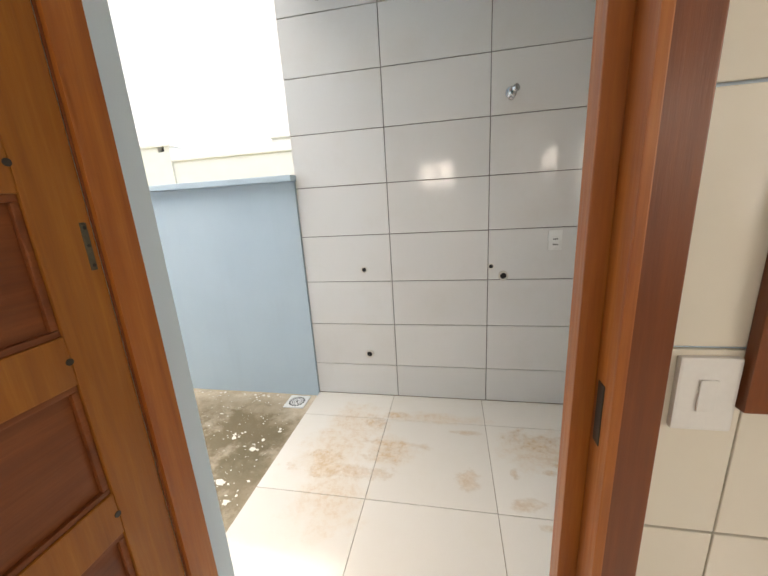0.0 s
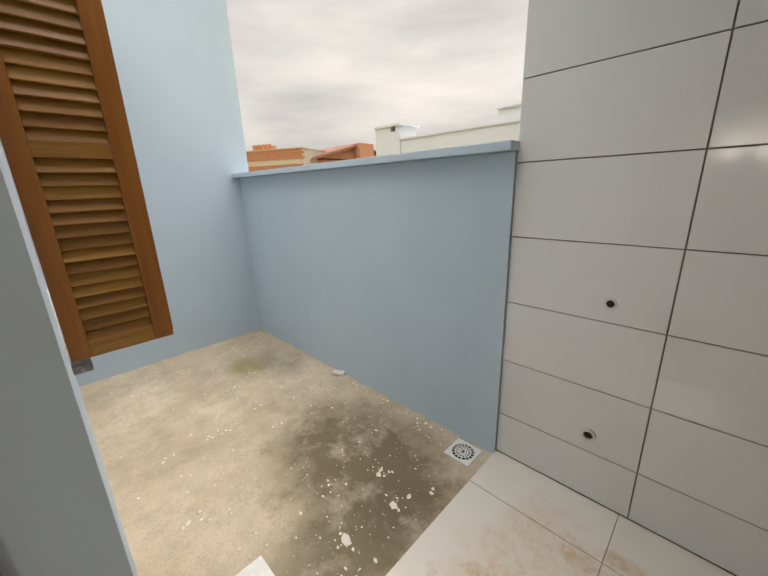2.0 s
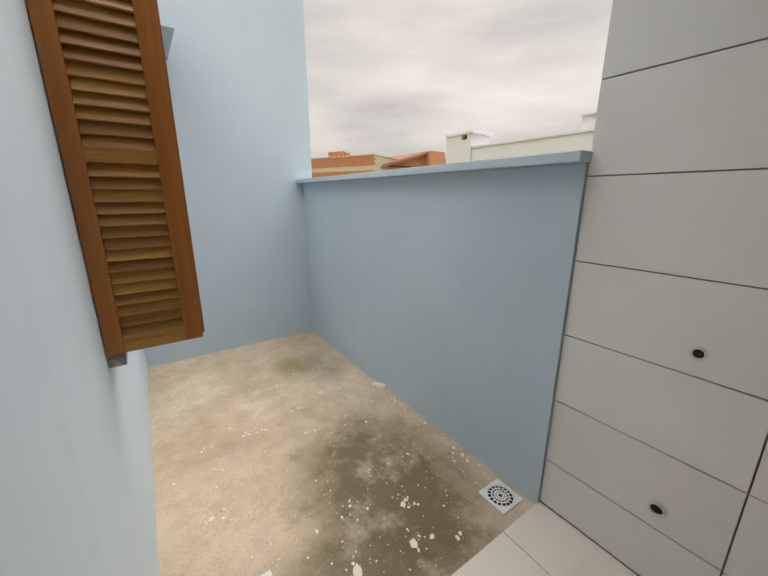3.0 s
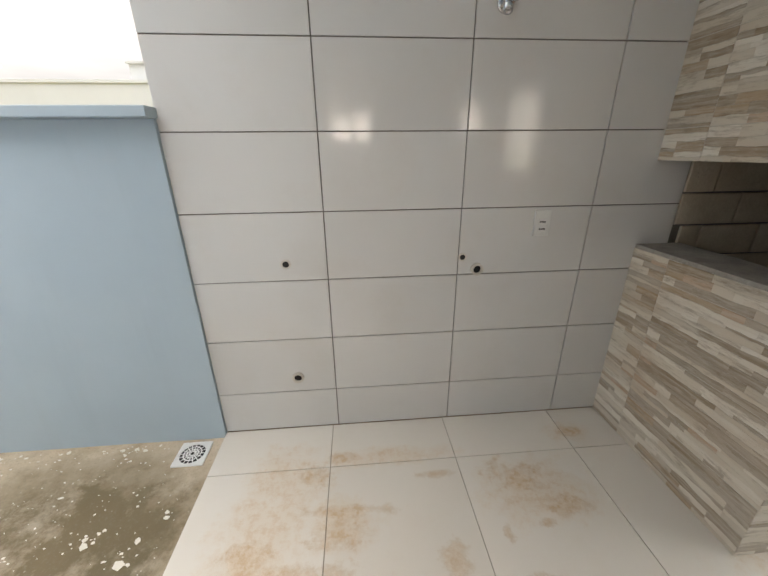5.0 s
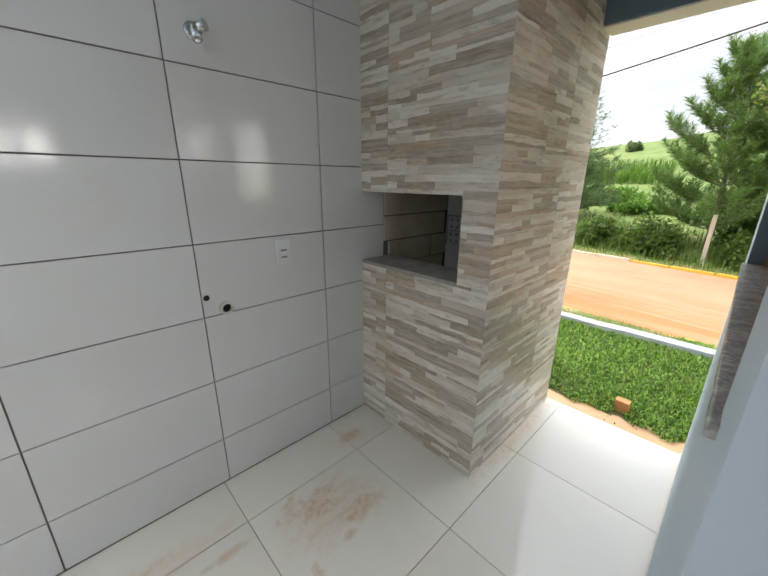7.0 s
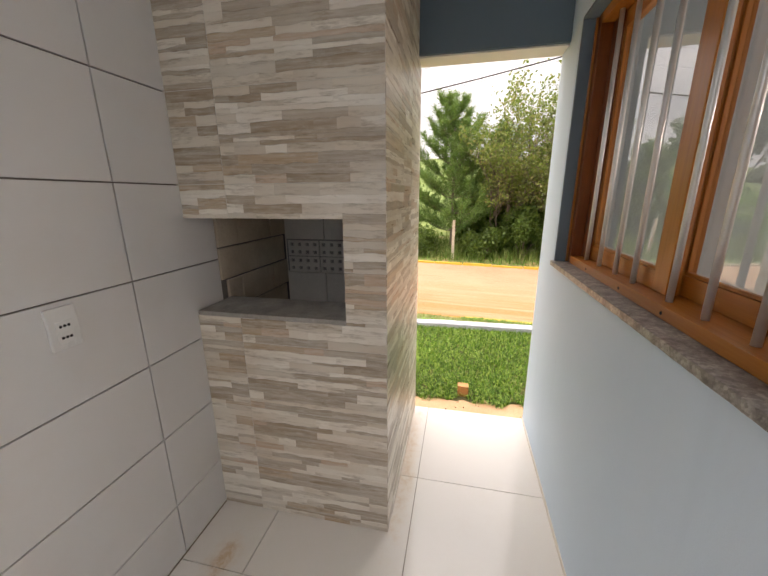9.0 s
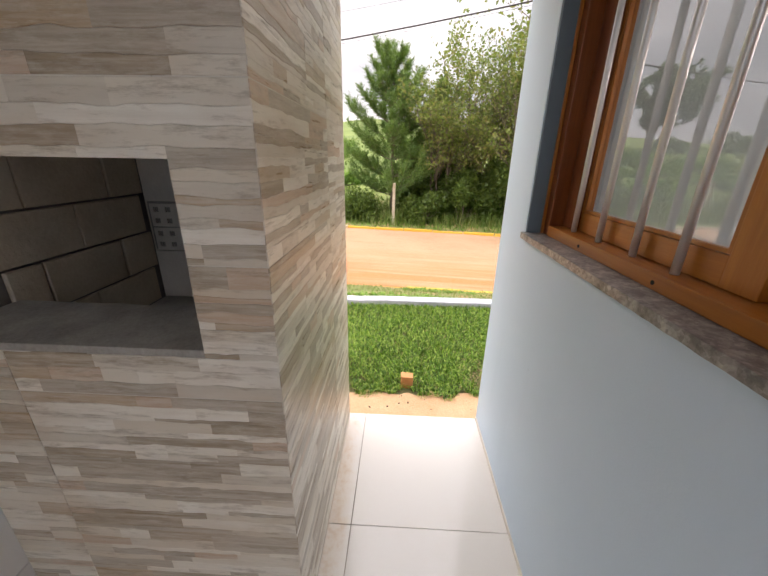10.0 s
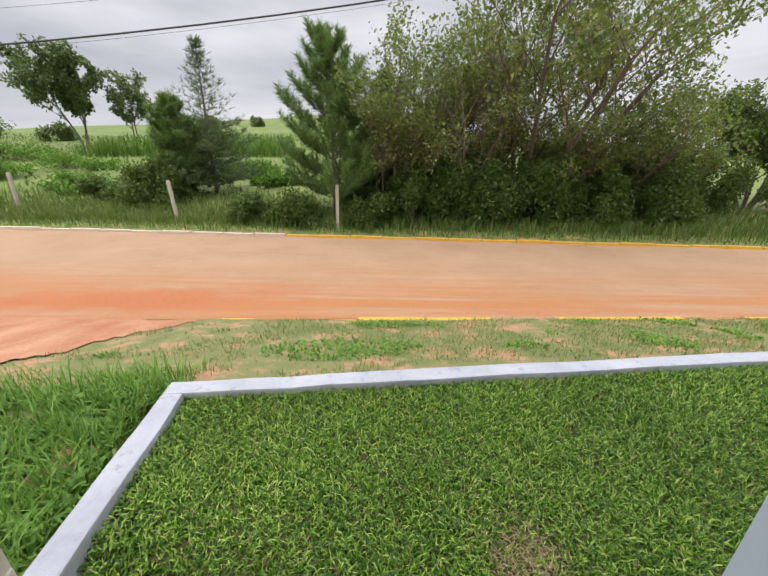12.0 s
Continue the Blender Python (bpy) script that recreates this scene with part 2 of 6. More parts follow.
def concrete_yard():
    """Rough screed with a damp dark pool stain, moss, grit and a painted patch of shade."""
    m, n, l, p = nodes_of("damp_concrete_screed")
    pos = where(n)
    big, mid, fine = noise_of(n, l, pos, 1.7, 6, 0.62), noise_of(n, l, pos, 8, 6, 0.7), noise_of(n, l, pos, 90, 4, 0.7)
    base = mixed(n, l, span(n, l, big, 0.32, 0.68), (0.44, 0.345, 0.235), (0.70, 0.585, 0.445))
    base = mixed(n, l, span(n, l, mid, 0.45, 0.64, 0, 0.5), base, (0.38, 0.315, 0.235))
    wet = span(n, l, blob(n, l, pos, -1.42, 1.66, 0.78, 0.52, mid, 0.55), 0.0, 0.85)
    wet2 = blob(n, l, pos, -1.12, 1.25, 0.35, 0.62, mid, 0.6)
    moss = blob(n, l, pos, -2.92, 1.70, 0.28, 0.17, mid, 0.5)
    # soft shade towards the yard wall, put into the floor colour
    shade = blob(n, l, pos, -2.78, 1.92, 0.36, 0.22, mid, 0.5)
    base = mixed(n, l, maths(n, l, "MULTIPLY", wet, 0.84), base, (0.105, 0.072, 0.024))
    base = mixed(n, l, maths(n, l, "MULTIPLY", wet2, 0.7), base, (0.13, 0.105, 0.055))
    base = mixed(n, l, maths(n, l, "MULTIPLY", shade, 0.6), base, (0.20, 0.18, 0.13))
    base = mixed(n, l, maths(n, l, "MULTIPLY", moss, 0.65), base, (0.20, 0.19, 0.045))
    cloud = noise_of(n, l, pos, 4.2, 7, 0.7)
    base = mixed(n, l, span(n, l, cloud, 0.52, 0.66, 0, 0.45), base, (0.66, 0.56, 0.44))
    base = mixed(n, l, span(n, l, fine, 0.55, 0.70, 0, 0.55), base, (0.22, 0.19, 0.145))
    pits = n.new("ShaderNodeTexVoronoi")
    pits.inputs["Scale"].default_value = 26
    l.new(pos, pits.inputs["Vector"])
    base = mixed(n, l, span(n, l, pits.outputs["Distance"], 0.11, 0.05, 0, 0.35), base, (0.66, 0.62, 0.54))
    l.new(base, p.inputs["Base Color"])
    l.new(maths(n, l, "SUBTRACT", 0.85, maths(n, l, "MULTIPLY", wet, 0.12)), p.inputs["Roughness"])
    bump_to(n, l, p, maths(n, l, "ADD", mid, maths(n, l, "MULTIPLY", fine, 0.5)), 0.35, 0.006)
    return m


CONCRETE = concrete_yard()
DOORWOOD = wood("varnished_door_wood", (0.22, 0.062, 0.007), (0.38, 0.125, 0.013), (0.52, 0.205, 0.026), 2, 0.45, 0.05)
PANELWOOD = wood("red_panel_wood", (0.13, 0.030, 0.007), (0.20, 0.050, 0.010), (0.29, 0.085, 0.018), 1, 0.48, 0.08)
# casing colour; on the window jambs and stile board it paints shade
CASEWOOD = wood("dark_casing_and_shade_wood", (0.13, 0.030, 0.006), (0.20, 0.048, 0.008), (0.28, 0.078, 0.013), 2, 0.35, 0.2)
JAMBWOOD = wood("red_jamb_wood", (0.27, 0.068, 0.011), (0.42, 0.125, 0.018), (0.56, 0.20, 0.032), 2, 0.42, 0.08)
SASHWOOD = wood("amber_sash_wood", (0.34, 0.10, 0.013), (0.50, 0.17, 0.022), (0.64, 0.26, 0.04), 0)
SASHUP = wood("amber_stile_wood", (0.34, 0.10, 0.013), (0.50, 0.17, 0.022), (0.64, 0.26, 0.04), 2)
SLATWOOD = wood("louvre_slat_wood", (0.24, 0.082, 0.014), (0.43, 0.175, 0.032), (0.76, 0.40, 0.07), 1, 0.45, 0.1, 0.5)
SHUTWOOD = wood("shutter_frame_wood", (0.27, 0.072, 0.010), (0.41, 0.13, 0.016), (0.54, 0.21, 0.03), 2, 0.42, 0.15)
STEEL = plain("brushed_aluminium", (0.76, 0.76, 0.76), (0.80, 0.80, 0.80), 3, 0.30, 0.02, 300, 0.5, rough_var=0.03)
CHROME = plain("chrome", (0.75, 0.76, 0.78), (0.82, 0.83, 0.84), 20, 0.12, 0.02, 200, 1.0, rough_var=0.05)
DARKMETAL = plain("dark_iron", (0.05, 0.045, 0.04), (0.09, 0.08, 0.07), 30, 0.5, 0.1, 200, 0.7)
OLDIRON = plain("tarnished_iron", (0.10, 0.085, 0.06), (0.17, 0.15, 0.11), 40, 0.45, 0.1, 200, 0.5)
# near black that paints the shade inside bores, holes and the drain
BLACK = plain("black_hole_shade", (0.008, 0.008, 0.008), (0.015, 0.014, 0.013), 10, 0.8, 0.0)
PVC = plain("white_plastic", (0.74, 0.74, 0.72), (0.80, 0.80, 0.78), 8, 0.32, 0.02)
PVC_OLD = plain("grey_pipe_plastic", (0.55, 0.51, 0.46), (0.72, 0.68, 0.61), 30, 0.45, 0.05)


def granite():
    m, n, l, p = nodes_of("speckled_granite")
    pos = where(n)
    v = n.new("ShaderNodeTexVoronoi")
    v.inputs["Scale"].default_value = 130
    l.new(pos, v.inputs["Vector"])
    cloud = noise_of(n, l, pos, 26, 5, 0.7)
    base = mixed(n, l, span(n, l, cloud, 0.35, 0.65), (0.17, 0.155, 0.145), (0.52, 0.485, 0.445))
    base = mixed(n, l, span(n, l, v.outputs["Color"], 0.25, 0.75, 0, 0.5), base, (0.09, 0.075, 0.07))
    l.new(base, p.inputs["Base Color"])
    p.inputs["Roughness"].default_value = 0.3
    bump_to(n, l, p, cloud, 0.05, 0.002)
    return m


GRANITE = granite()


def slip_stone(name, source):
    """Stacked stone strips: each piece takes its tone from its own random number, with flat grain along it."""
    m, n, l, p = nodes_of(name)
    pos = where(n)
    rnd = n.new("ShaderNodeObjectInfo").outputs["Random"] if source == "object" else n.new("ShaderNodeNewGeometry").outputs["Random Per Island"]
    ramp = n.new("ShaderNodeValToRGB")
    e = ramp.color_ramp.elements
    tones = ((0.0, (0.72, 0.655, 0.555)), (0.15, (0.35, 0.265, 0.18)), (0.26, (0.80, 0.745, 0.655)), (0.38, (0.39, 0.32, 0.245)), (0.50, (0.62, 0.555, 0.465)),
             (0.61, (0.48, 0.355, 0.235)), (0.69, (0.84, 0.79, 0.705)), (0.81, (0.43, 0.365, 0.29)), (0.90, (0.56, 0.40, 0.285)), (0.95, (0.68, 0.60, 0.49)))
    e[0].position, e[0].color = tones[0][0], (*tones[0][1], 1)
    e[1].position, e[1].color = tones[1][0], (*tones[1][1], 1)
    for at, c in tones[2:]:
        k = e.new(at)
        k.color = (*c, 1)
    ramp.color_ramp.interpolation = "CONSTANT"
    l.new(rnd, ramp.inputs["Fac"])
    shift = n.new("ShaderNodeVectorMath")
    shift.operation = "ADD"
    comb = n.new("ShaderNodeCombineXYZ")
    for i in range(3):
        l.new(maths(n, l, "MULTIPLY", rnd, 9.0 + i), comb.inputs[i])
    l.new(pos, shift.inputs[0])
    l.new(comb.outputs[0], shift.inputs[1])
    band = noise_of(n, l, shift.outputs[0], 3.0, 6, 0.65, (1.3, 1.3, 26))
    fine = noise_of(n, l, shift.outputs[0], 12, 6, 0.7, (1.2, 1.2, 5))
    base = mixed(n, l, span(n, l, band, 0.42, 0.66, 0, 0.5), ramp.outputs["Color"], (0.70, 0.63, 0.53))
    vein = noise_of(n, l, shift.outputs[0], 6.0, 8, 0.75, (1.0, 1.0, 6))
    base = mixed(n, l, span(n, l, vein, 0.52, 0.66, 0, 0.7), base, (0.28, 0.21, 0.14))
    base = mixed(n, l, span(n, l, fine, 0.50, 0.70, 0, 0.4), base, (0.70, 0.65, 0.57))
    warm = noise_of(n, l, pos, 3.2, 3, 0.5, (1, 1, 2.5))
    base = mixed(n, l, span(n, l, warm, 0.48, 0.68, 0, 0.28), base, (0.50, 0.355, 0.23))
    l.new(base, p.inputs["Base Color"])
    l.new(span(n, l, band, 0.3, 0.7, 0.24, 0.42), p.inputs["Roughness"])
    bump_to(n, l, p, maths(n, l, "ADD", fine, vein), 0.35, 0.005)
    return m


def kerb_paint():
    """Whitewash gone grey, with dark mould and chips."""
    m, n, l, p = nodes_of("whitewashed_kerb")
    pos = where(n)
    a, b, c = noise_of(n, l, pos, 3.0, 6, 0.7), noise_of(n, l, pos, 14, 6, 0.75), noise_of(n, l, pos, 90, 4, 0.7)
    base = mixed(n, l, span(n, l, a, 0.3, 0.7), (0.30, 0.315, 0.35), (0.44, 0.445, 0.47))
    base = mixed(n, l, span(n, l, b, 0.56, 0.72, 0, 0.8), base, (0.16, 0.16, 0.165))
    l.new(base, p.inputs["Base Color"])
    p.inputs["Roughness"].default_value = 0.8
    bump_to(n, l, p, maths(n, l, "ADD", b, maths(n, l, "MULTIPLY", c, 0.5)), 0.5, 0.008)
    return m


SLIP = slip_stone("stacked_stone_strip", "object")
SLIP_REST = slip_stone("stacked_stone_strip_field", "island")
BLOCK = plain("sooty_concrete_block", (0.52, 0.44, 0.33), (0.70, 0.62, 0.50), 7, 0.92, 0.5, 90, bumpdist=0.005)
BLOCK_PALE = plain("pale_concrete_block", (0.64, 0.61, 0.56), (0.76, 0.73, 0.67), 7, 0.9, 0.4, 90, bumpdist=0.004)
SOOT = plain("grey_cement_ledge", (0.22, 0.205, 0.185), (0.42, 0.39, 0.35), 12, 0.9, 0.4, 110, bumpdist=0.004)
KERBPAINT = kerb_paint()
YELLOW = plain("yellow_kerb_paint", (0.55, 0.31, 0.03), (0.68, 0.40, 0.05), 6, 0.75, 0.3, 80)
KERBGREY = plain("dusty_kerb", (0.52, 0.42, 0.30), (0.62, 0.53, 0.42), 4, 0.9, 0.3, 70)
OLDPOST = plain("weathered_fence_post", (0.40, 0.35, 0.27), (0.55, 0.49, 0.39), 9, 0.9, 0.4, 70)
PEGWOOD = plain("raw_orange_block", (0.40, 0.18, 0.065), (0.52, 0.26, 0.10), 30, 0.8, 0.3, 140)
BARK = plain("grey_brown_bark", (0.10, 0.08, 0.06), (0.20, 0.165, 0.125), 9, 0.9, 0.6, 60, stretch=(3, 3, 0.7))
BRICKRED = plain("raw_red_brick", (0.42, 0.16, 0.075), (0.55, 0.24, 0.12), 4, 0.9, 0.3, 40)
MORTAR = plain("brick_mortar", (0.42, 0.36, 0.29), (0.52, 0.45, 0.37), 5, 0.95, 0.2)
BAND = plain("concrete_band", (0.46, 0.36, 0.24), (0.55, 0.44, 0.31), 3, 0.9, 0.2)
ROOFTILE = plain("clay_roof", (0.24, 0.105, 0.075), (0.32, 0.15, 0.105), 3, 0.85, 0.3, 30)
TERRA = plain("terracotta_wall", (0.46, 0.20, 0.12), (0.52, 0.25, 0.16), 2, 0.85, 0.15)
CABLE = plain("black_cable", (0.03, 0.03, 0.032), (0.06, 0.06, 0.065), 30, 0.6, 0.1)
FLECK = plain("dried_paint_fleck", (0.70, 0.66, 0.57), (0.82, 0.79, 0.72), 40, 0.7, 0.2)
CEIL = plain("ceiling_plaster", (0.74, 0.74, 0.73), (0.79, 0.79, 0.78), 3, 0.8, 0.1)


def leafy(name, tones, rough=0.5, through=0.35):
    """Leaves: tone from each island, light passes partly through."""
    m, n, l, p = nodes_of(name)
    rnd = n.new("ShaderNodeNewGeometry").outputs["Random Per Island"]
    ramp = n.new("ShaderNodeValToRGB")
    e = ramp.color_ramp.elements
    e[0].position, e[0].color = 0.0, (*tones[0], 1)
    e[1].position, e[1].color = 1.0, (*tones[-1], 1)
    for i, c in enumerate(tones[1:-1]):
        k = e.new((i + 1) / (len(tones) - 1))
        k.color = (*c, 1)
    l.new(rnd, ramp.inputs["Fac"])
    pos = where(n)
    patch = noise_of(n, l, pos, 0.9, 4, 0.6)
    col = mixed(n, l, span(n, l, patch, 0.35, 0.7, 0, 0.35), ramp.outputs["Color"], tones[0])
    l.new(col, p.inputs["Base Color"])
    p.inputs["Roughness"].default_value = rough
    p.inputs["Specular IOR Level"].default_value = 0.35
    tr = n.new("ShaderNodeBsdfTranslucent")
    l.new(mixed(n, l, 0.5, col, (0.20, 0.30, 0.04)), tr.inputs["Color"])
    mx = n.new("ShaderNodeMixShader")
    mx.inputs[0].default_value = through
    l.new(p.outputs[0], mx.inputs[1])
    l.new(tr.outputs[0], mx.inputs[2])
    l.new(mx.outputs[0], n["Material Output"].inputs["Surface"])
    return m


LAWN = leafy("lawn_blade", ((0.022, 0.075, 0.005), (0.075, 0.19, 0.012), (0.19, 0.36, 0.03), (0.50, 0.64, 0.14)), 0.36, 0.3)
STRAW = leafy("dry_blade", ((0.28, 0.21, 0.09), (0.38, 0.30, 0.15), (0.20, 0.20, 0.06)), 0.6, 0.2)
VERGE = leafy("verge_blade", ((0.10, 0.175, 0.030), (0.16, 0.235, 0.050), (0.25, 0.27, 0.08), (0.35, 0.315, 0.14)), 0.55, 0.25)
WEED = leafy("weed_leaf", ((0.08, 0.185, 0.025), (0.145, 0.30, 0.04), (0.27, 0.45, 0.085)), 0.5, 0.35)
TALL = leafy("tall_grass_blade", ((0.05, 0.11, 0.015), (0.09, 0.16, 0.025), (0.15, 0.21, 0.045), (0.23, 0.24, 0.085)), 0.6, 0.3)
NEEDLE = leafy("pine_needle", ((0.07, 0.15, 0.045), (0.13, 0.24, 0.065), (0.22, 0.34, 0.10)), 0.42, 0.4)
GREYNEEDLE = leafy("grey_green_needle", ((0.063, 0.112, 0.049), (0.105, 0.168, 0.070), (0.168, 0.224, 0.112)), 0.6, 0.25)
TREELEAF = leafy("tree_leaf", ((0.10, 0.15, 0.036), (0.17, 0.24, 0.055), (0.25, 0.33, 0.08), (0.36, 0.30, 0.14)), 0.4, 0.45)
BUSHLEAF = leafy("bush_leaf", ((0.04, 0.08, 0.016), (0.085, 0.145, 0.028), (0.16, 0.24, 0.05)), 0.42, 0.35)
FARLEAF = leafy("gum_leaf", ((0.08, 0.13, 0.052), (0.13, 0.19, 0.07), (0.19, 0.26, 0.10)), 0.55, 0.3)
CORN = leafy("corn_leaf", ((0.06, 0.14, 0.02), (0.11, 0.22, 0.03), (0.18, 0.30, 0.05)), 0.5, 0.35)


def ground_mat():
    """Rough grass land: red soil showing through near the road, brighter fields on the slope."""
    m, n, l, p = nodes_of("rough_grass_land")
    pos = where(n)
    a, b, c = noise_of(n, l, pos, 0.25, 6, 0.65), noise_of(n, l, pos, 2.2, 6, 0.7), noise_of(n, l, pos, 40, 4, 0.7)
    sep = n.new("ShaderNodeSeparateXYZ")
    l.new(pos, sep.inputs[0])
    turf = mixed(n, l, span(n, l, b, 0.35, 0.68), (0.12, 0.15, 0.04), (0.25, 0.22, 0.09))
    soil = mixed(n, l, span(n, l, c, 0.35, 0.65), (0.34, 0.17, 0.085), (0.46, 0.27, 0.15))
    near = mixed(n, l, span(n, l, b, 0.52, 0.62), turf, soil)
    field = mixed(n, l, span(n, l, a, 0.36, 0.64), (0.085, 0.145, 0.025), (0.17, 0.22, 0.05))
    field = mixed(n, l, span(n, l, b, 0.4, 0.75, 0, 0.5), field, (0.14, 0.16, 0.045))
    col = mixed(n, l, span(n, l, sep.outputs[0], 12.0, 20.0), near, field)
    l.new(col, p.inputs["Base Color"])
    p.inputs["Roughness"].default_value = 0.95
    bump_to(n, l, p, maths(n, l, "ADD", b, maths(n, l, "MULTIPLY", c, 0.3)), 0.6, 0.03)
    return m


GROUND = ground_mat()


def dirt_road():
    """Packed pale sand with redder wheel tracks along its length."""
    m, n, l, p = nodes_of("packed_dirt_road")
    pos = where(n)
    mp = n.new("ShaderNodeMapping")
    mp.inputs["Rotation"].default_value = (0, 0, radians(6.5))
    l.new(pos, mp.inputs["Vector"])
    along = noise_of(n, l, mp.outputs["Vector"], 1.0, 6, 0.65, (2.4, 0.16, 1))
    cloud, grit = noise_of(n, l, pos, 0.8, 6, 0.65), noise_of(n, l, pos, 50, 4, 0.7)
    base = mixed(n, l, span(n, l, cloud, 0.3, 0.7), (0.315, 0.19, 0.105), (0.38, 0.24, 0.14))
    sep = n.new("ShaderNodeSeparateXYZ")
    l.new(pos, sep.inputs[0])
    edge = span(n, l, maths(n, l, "SUBTRACT", sep.outputs[0], maths(n, l, "MULTIPLY", sep.outputs[1], 0.10)), 9.6, 7.4)
    base = mixed(n, l, maths(n, l, "MULTIPLY", edge, span(n, l, along, 0.40, 0.56, 0.15, 1.0)), base, (0.37, 0.145, 0.048))
    base = mixed(n, l, span(n, l, along, 0.60, 0.70, 0, 0.5), base, (0.36, 0.15, 0.06))
    clay = blob(n, l, pos, 7.5, 5.0, 0.75, 4.2, cloud, 0.9)
    base = mixed(n, l, maths(n, l, "MULTIPLY", clay, 0.85), base, (0.37, 0.11, 0.032))
    base = mixed(n, l, span(n, l, grit, 0.5, 0.72, 0, 0.5), base, (0.45, 0.31, 0.19))
    scuff = noise_of(n, l, mp.outputs["Vector"], 3.4, 8, 0.75, (1.6, 0.5, 1))
    base = mixed(n, l, span(n, l, scuff, 0.54, 0.68, 0, 0.45), base, (0.27, 0.145, 0.075))
    l.new(base, p.inputs["Base Color"])
    p.inputs["Roughness"].default_value = 0.95
    bump_to(n, l, p, maths(n, l, "ADD", along, maths(n, l, "MULTIPLY", grit, 0.3)), 0.5, 0.03)
    return m


ROAD = dirt_road()
DIRT = plain("orange_sand", (0.42, 0.235, 0.11), (0.56, 0.37, 0.22), 4, 0.95, 0.5, 70, bumpdist=0.006)
REDDIRT = plain("red_clay", (0.34, 0.115, 0.042), (0.52, 0.29, 0.17), 1.8, 0.95, 0.7, 30, bumpdist=0.03, stretch=(0.5, 1.3, 1))
SOIL = plain("lawn_soil", (0.06, 0.06, 0.02), (0.13, 0.12, 0.045), 6, 0.95, 0.5, 60)


def pane_glass():
    m, n, l, p = nodes_of("window_glass")
    p.inputs["Base Color"].default_value = (0.93, 0.95, 0.95, 1)
    p.inputs["Transmission Weight"].default_value = 1.0
    p.inputs["Roughness"].default_value = 0.0
    p.inputs["IOR"].default_value = 1.9
    return m


GLASS = pane_glass()


# ---- building helpers ----
ORIGIN = {}


def box(bm, x0, x1, y0, y1, z0, z1, bevel=0.0):
    r = bmesh.ops.create_cube(bm, size=1.0)
    vs = r["verts"]
    for v in vs:
        v.co = Vector((x0 + (v.co.x + 0.5) * (x1 - x0), y0 + (v.co.y + 0.5) * (y1 - y0), z0 + (v.co.z + 0.5) * (z1 - z0)))
    if bevel:
        es = {e for v in vs for e in v.link_edges}
        bmesh.ops.bevel(bm, geom=list(es), offset=bevel, segments=2, affect="EDGES", profile=0.7)


def rod(bm, a, b, r0, r1=None, sides=12, caps=True):
    """A tapered round bar from a to b."""
    a, b = Vector(a), Vector(b)
    d = b - a
    q = d.to_track_quat("Z", "Y").to_matrix()
    r1 = r0 if r1 is None else r1
    rings = []
    for p, r in ((a, r0), (b, r1)):
        rings.append([bm.verts.new(p + q @ Vector((r * math.cos(2 * math.pi * i / sides), r * math.sin(2 * math.pi * i / sides), 0))) for i in range(sides)])
    for i in range(sides):
        j = (i + 1) % sides
        f = bm.faces.new((rings[0][i], rings[0][j], rings[1][j], rings[1][i]))
        f.smooth = True
    if caps:
        bm.faces.new(rings[0][::-1])
        bm.faces.new(rings[1])


def pipe(bm, a, b, r_out, r_in, sides=20):
    """A hollow round sleeve from a to b, open at b."""
    a, b = Vector(a), Vector(b)
    q = (b - a).to_track_quat("Z", "Y").to_matrix()
    ring = lambda p, r: [bm.verts.new(p + q @ Vector((r * math.cos(2 * math.pi * i / sides), r * math.sin(2 * math.pi * i / sides), 0))) for i in range(sides)]
    loops = [ring(a, r_out), ring(b, r_out), ring(b, r_in), ring(a, r_in)]
    for k in range(3):
        for i in range(sides):
            j = (i + 1) % sides
            bm.faces.new((loops[k][i], loops[k][j], loops[k + 1][j], loops[k + 1][i])).smooth = k != 1


def boxes(*specs, bevel=0.0):
    bm = bmesh.new()
    for s in specs:
        box(bm, *s, bevel=bevel)
    return bm


def part(name, bm, material, parent=None, label=""):
    """Links a bmesh, given in world places, as one mesh object under a thing or a part."""
    o = ORIGIN.get(parent.name, Vector()) if parent else Vector()
    if o.length:
        bmesh.ops.translate(bm, vec=-o, verts=bm.verts)
    bmesh.ops.recalc_face_normals(bm, faces=bm.faces)
    me = bpy.data.meshes.new(name)
    bm.to_mesh(me)
    bm.free()
    me.materials.append(material)
    ob = new(name, me)
    if parent:
        ob.parent = parent
        ORIGIN[ob.name] = o
    if label:
        ob["label"] = label
    return ob


def thing(name, x, y, z, label, category, group="", kind=""):
    ob = new(name)
    ob.empty_display_size = 0.1
    ob.location = (x, y, z)
    ORIGIN[ob.name] = Vector((x, y, z))
    return tagged(ob, label, category, group, kind)


def solid(name, bm, material, label, category, group="", kind=""):
    return tagged(part(name, bm, material), label, category, group, kind)


def fast_mesh(name, verts, faces, material, smooth=False):
    me = bpy.data.meshes.new(name)
    me.from_pydata(np.asarray(verts).tolist(), [], faces if isinstance(faces, list) else faces.tolist())
    me.materials.append(material)
    if smooth:
        me.shade_smooth()
    return me


PIECES = {}


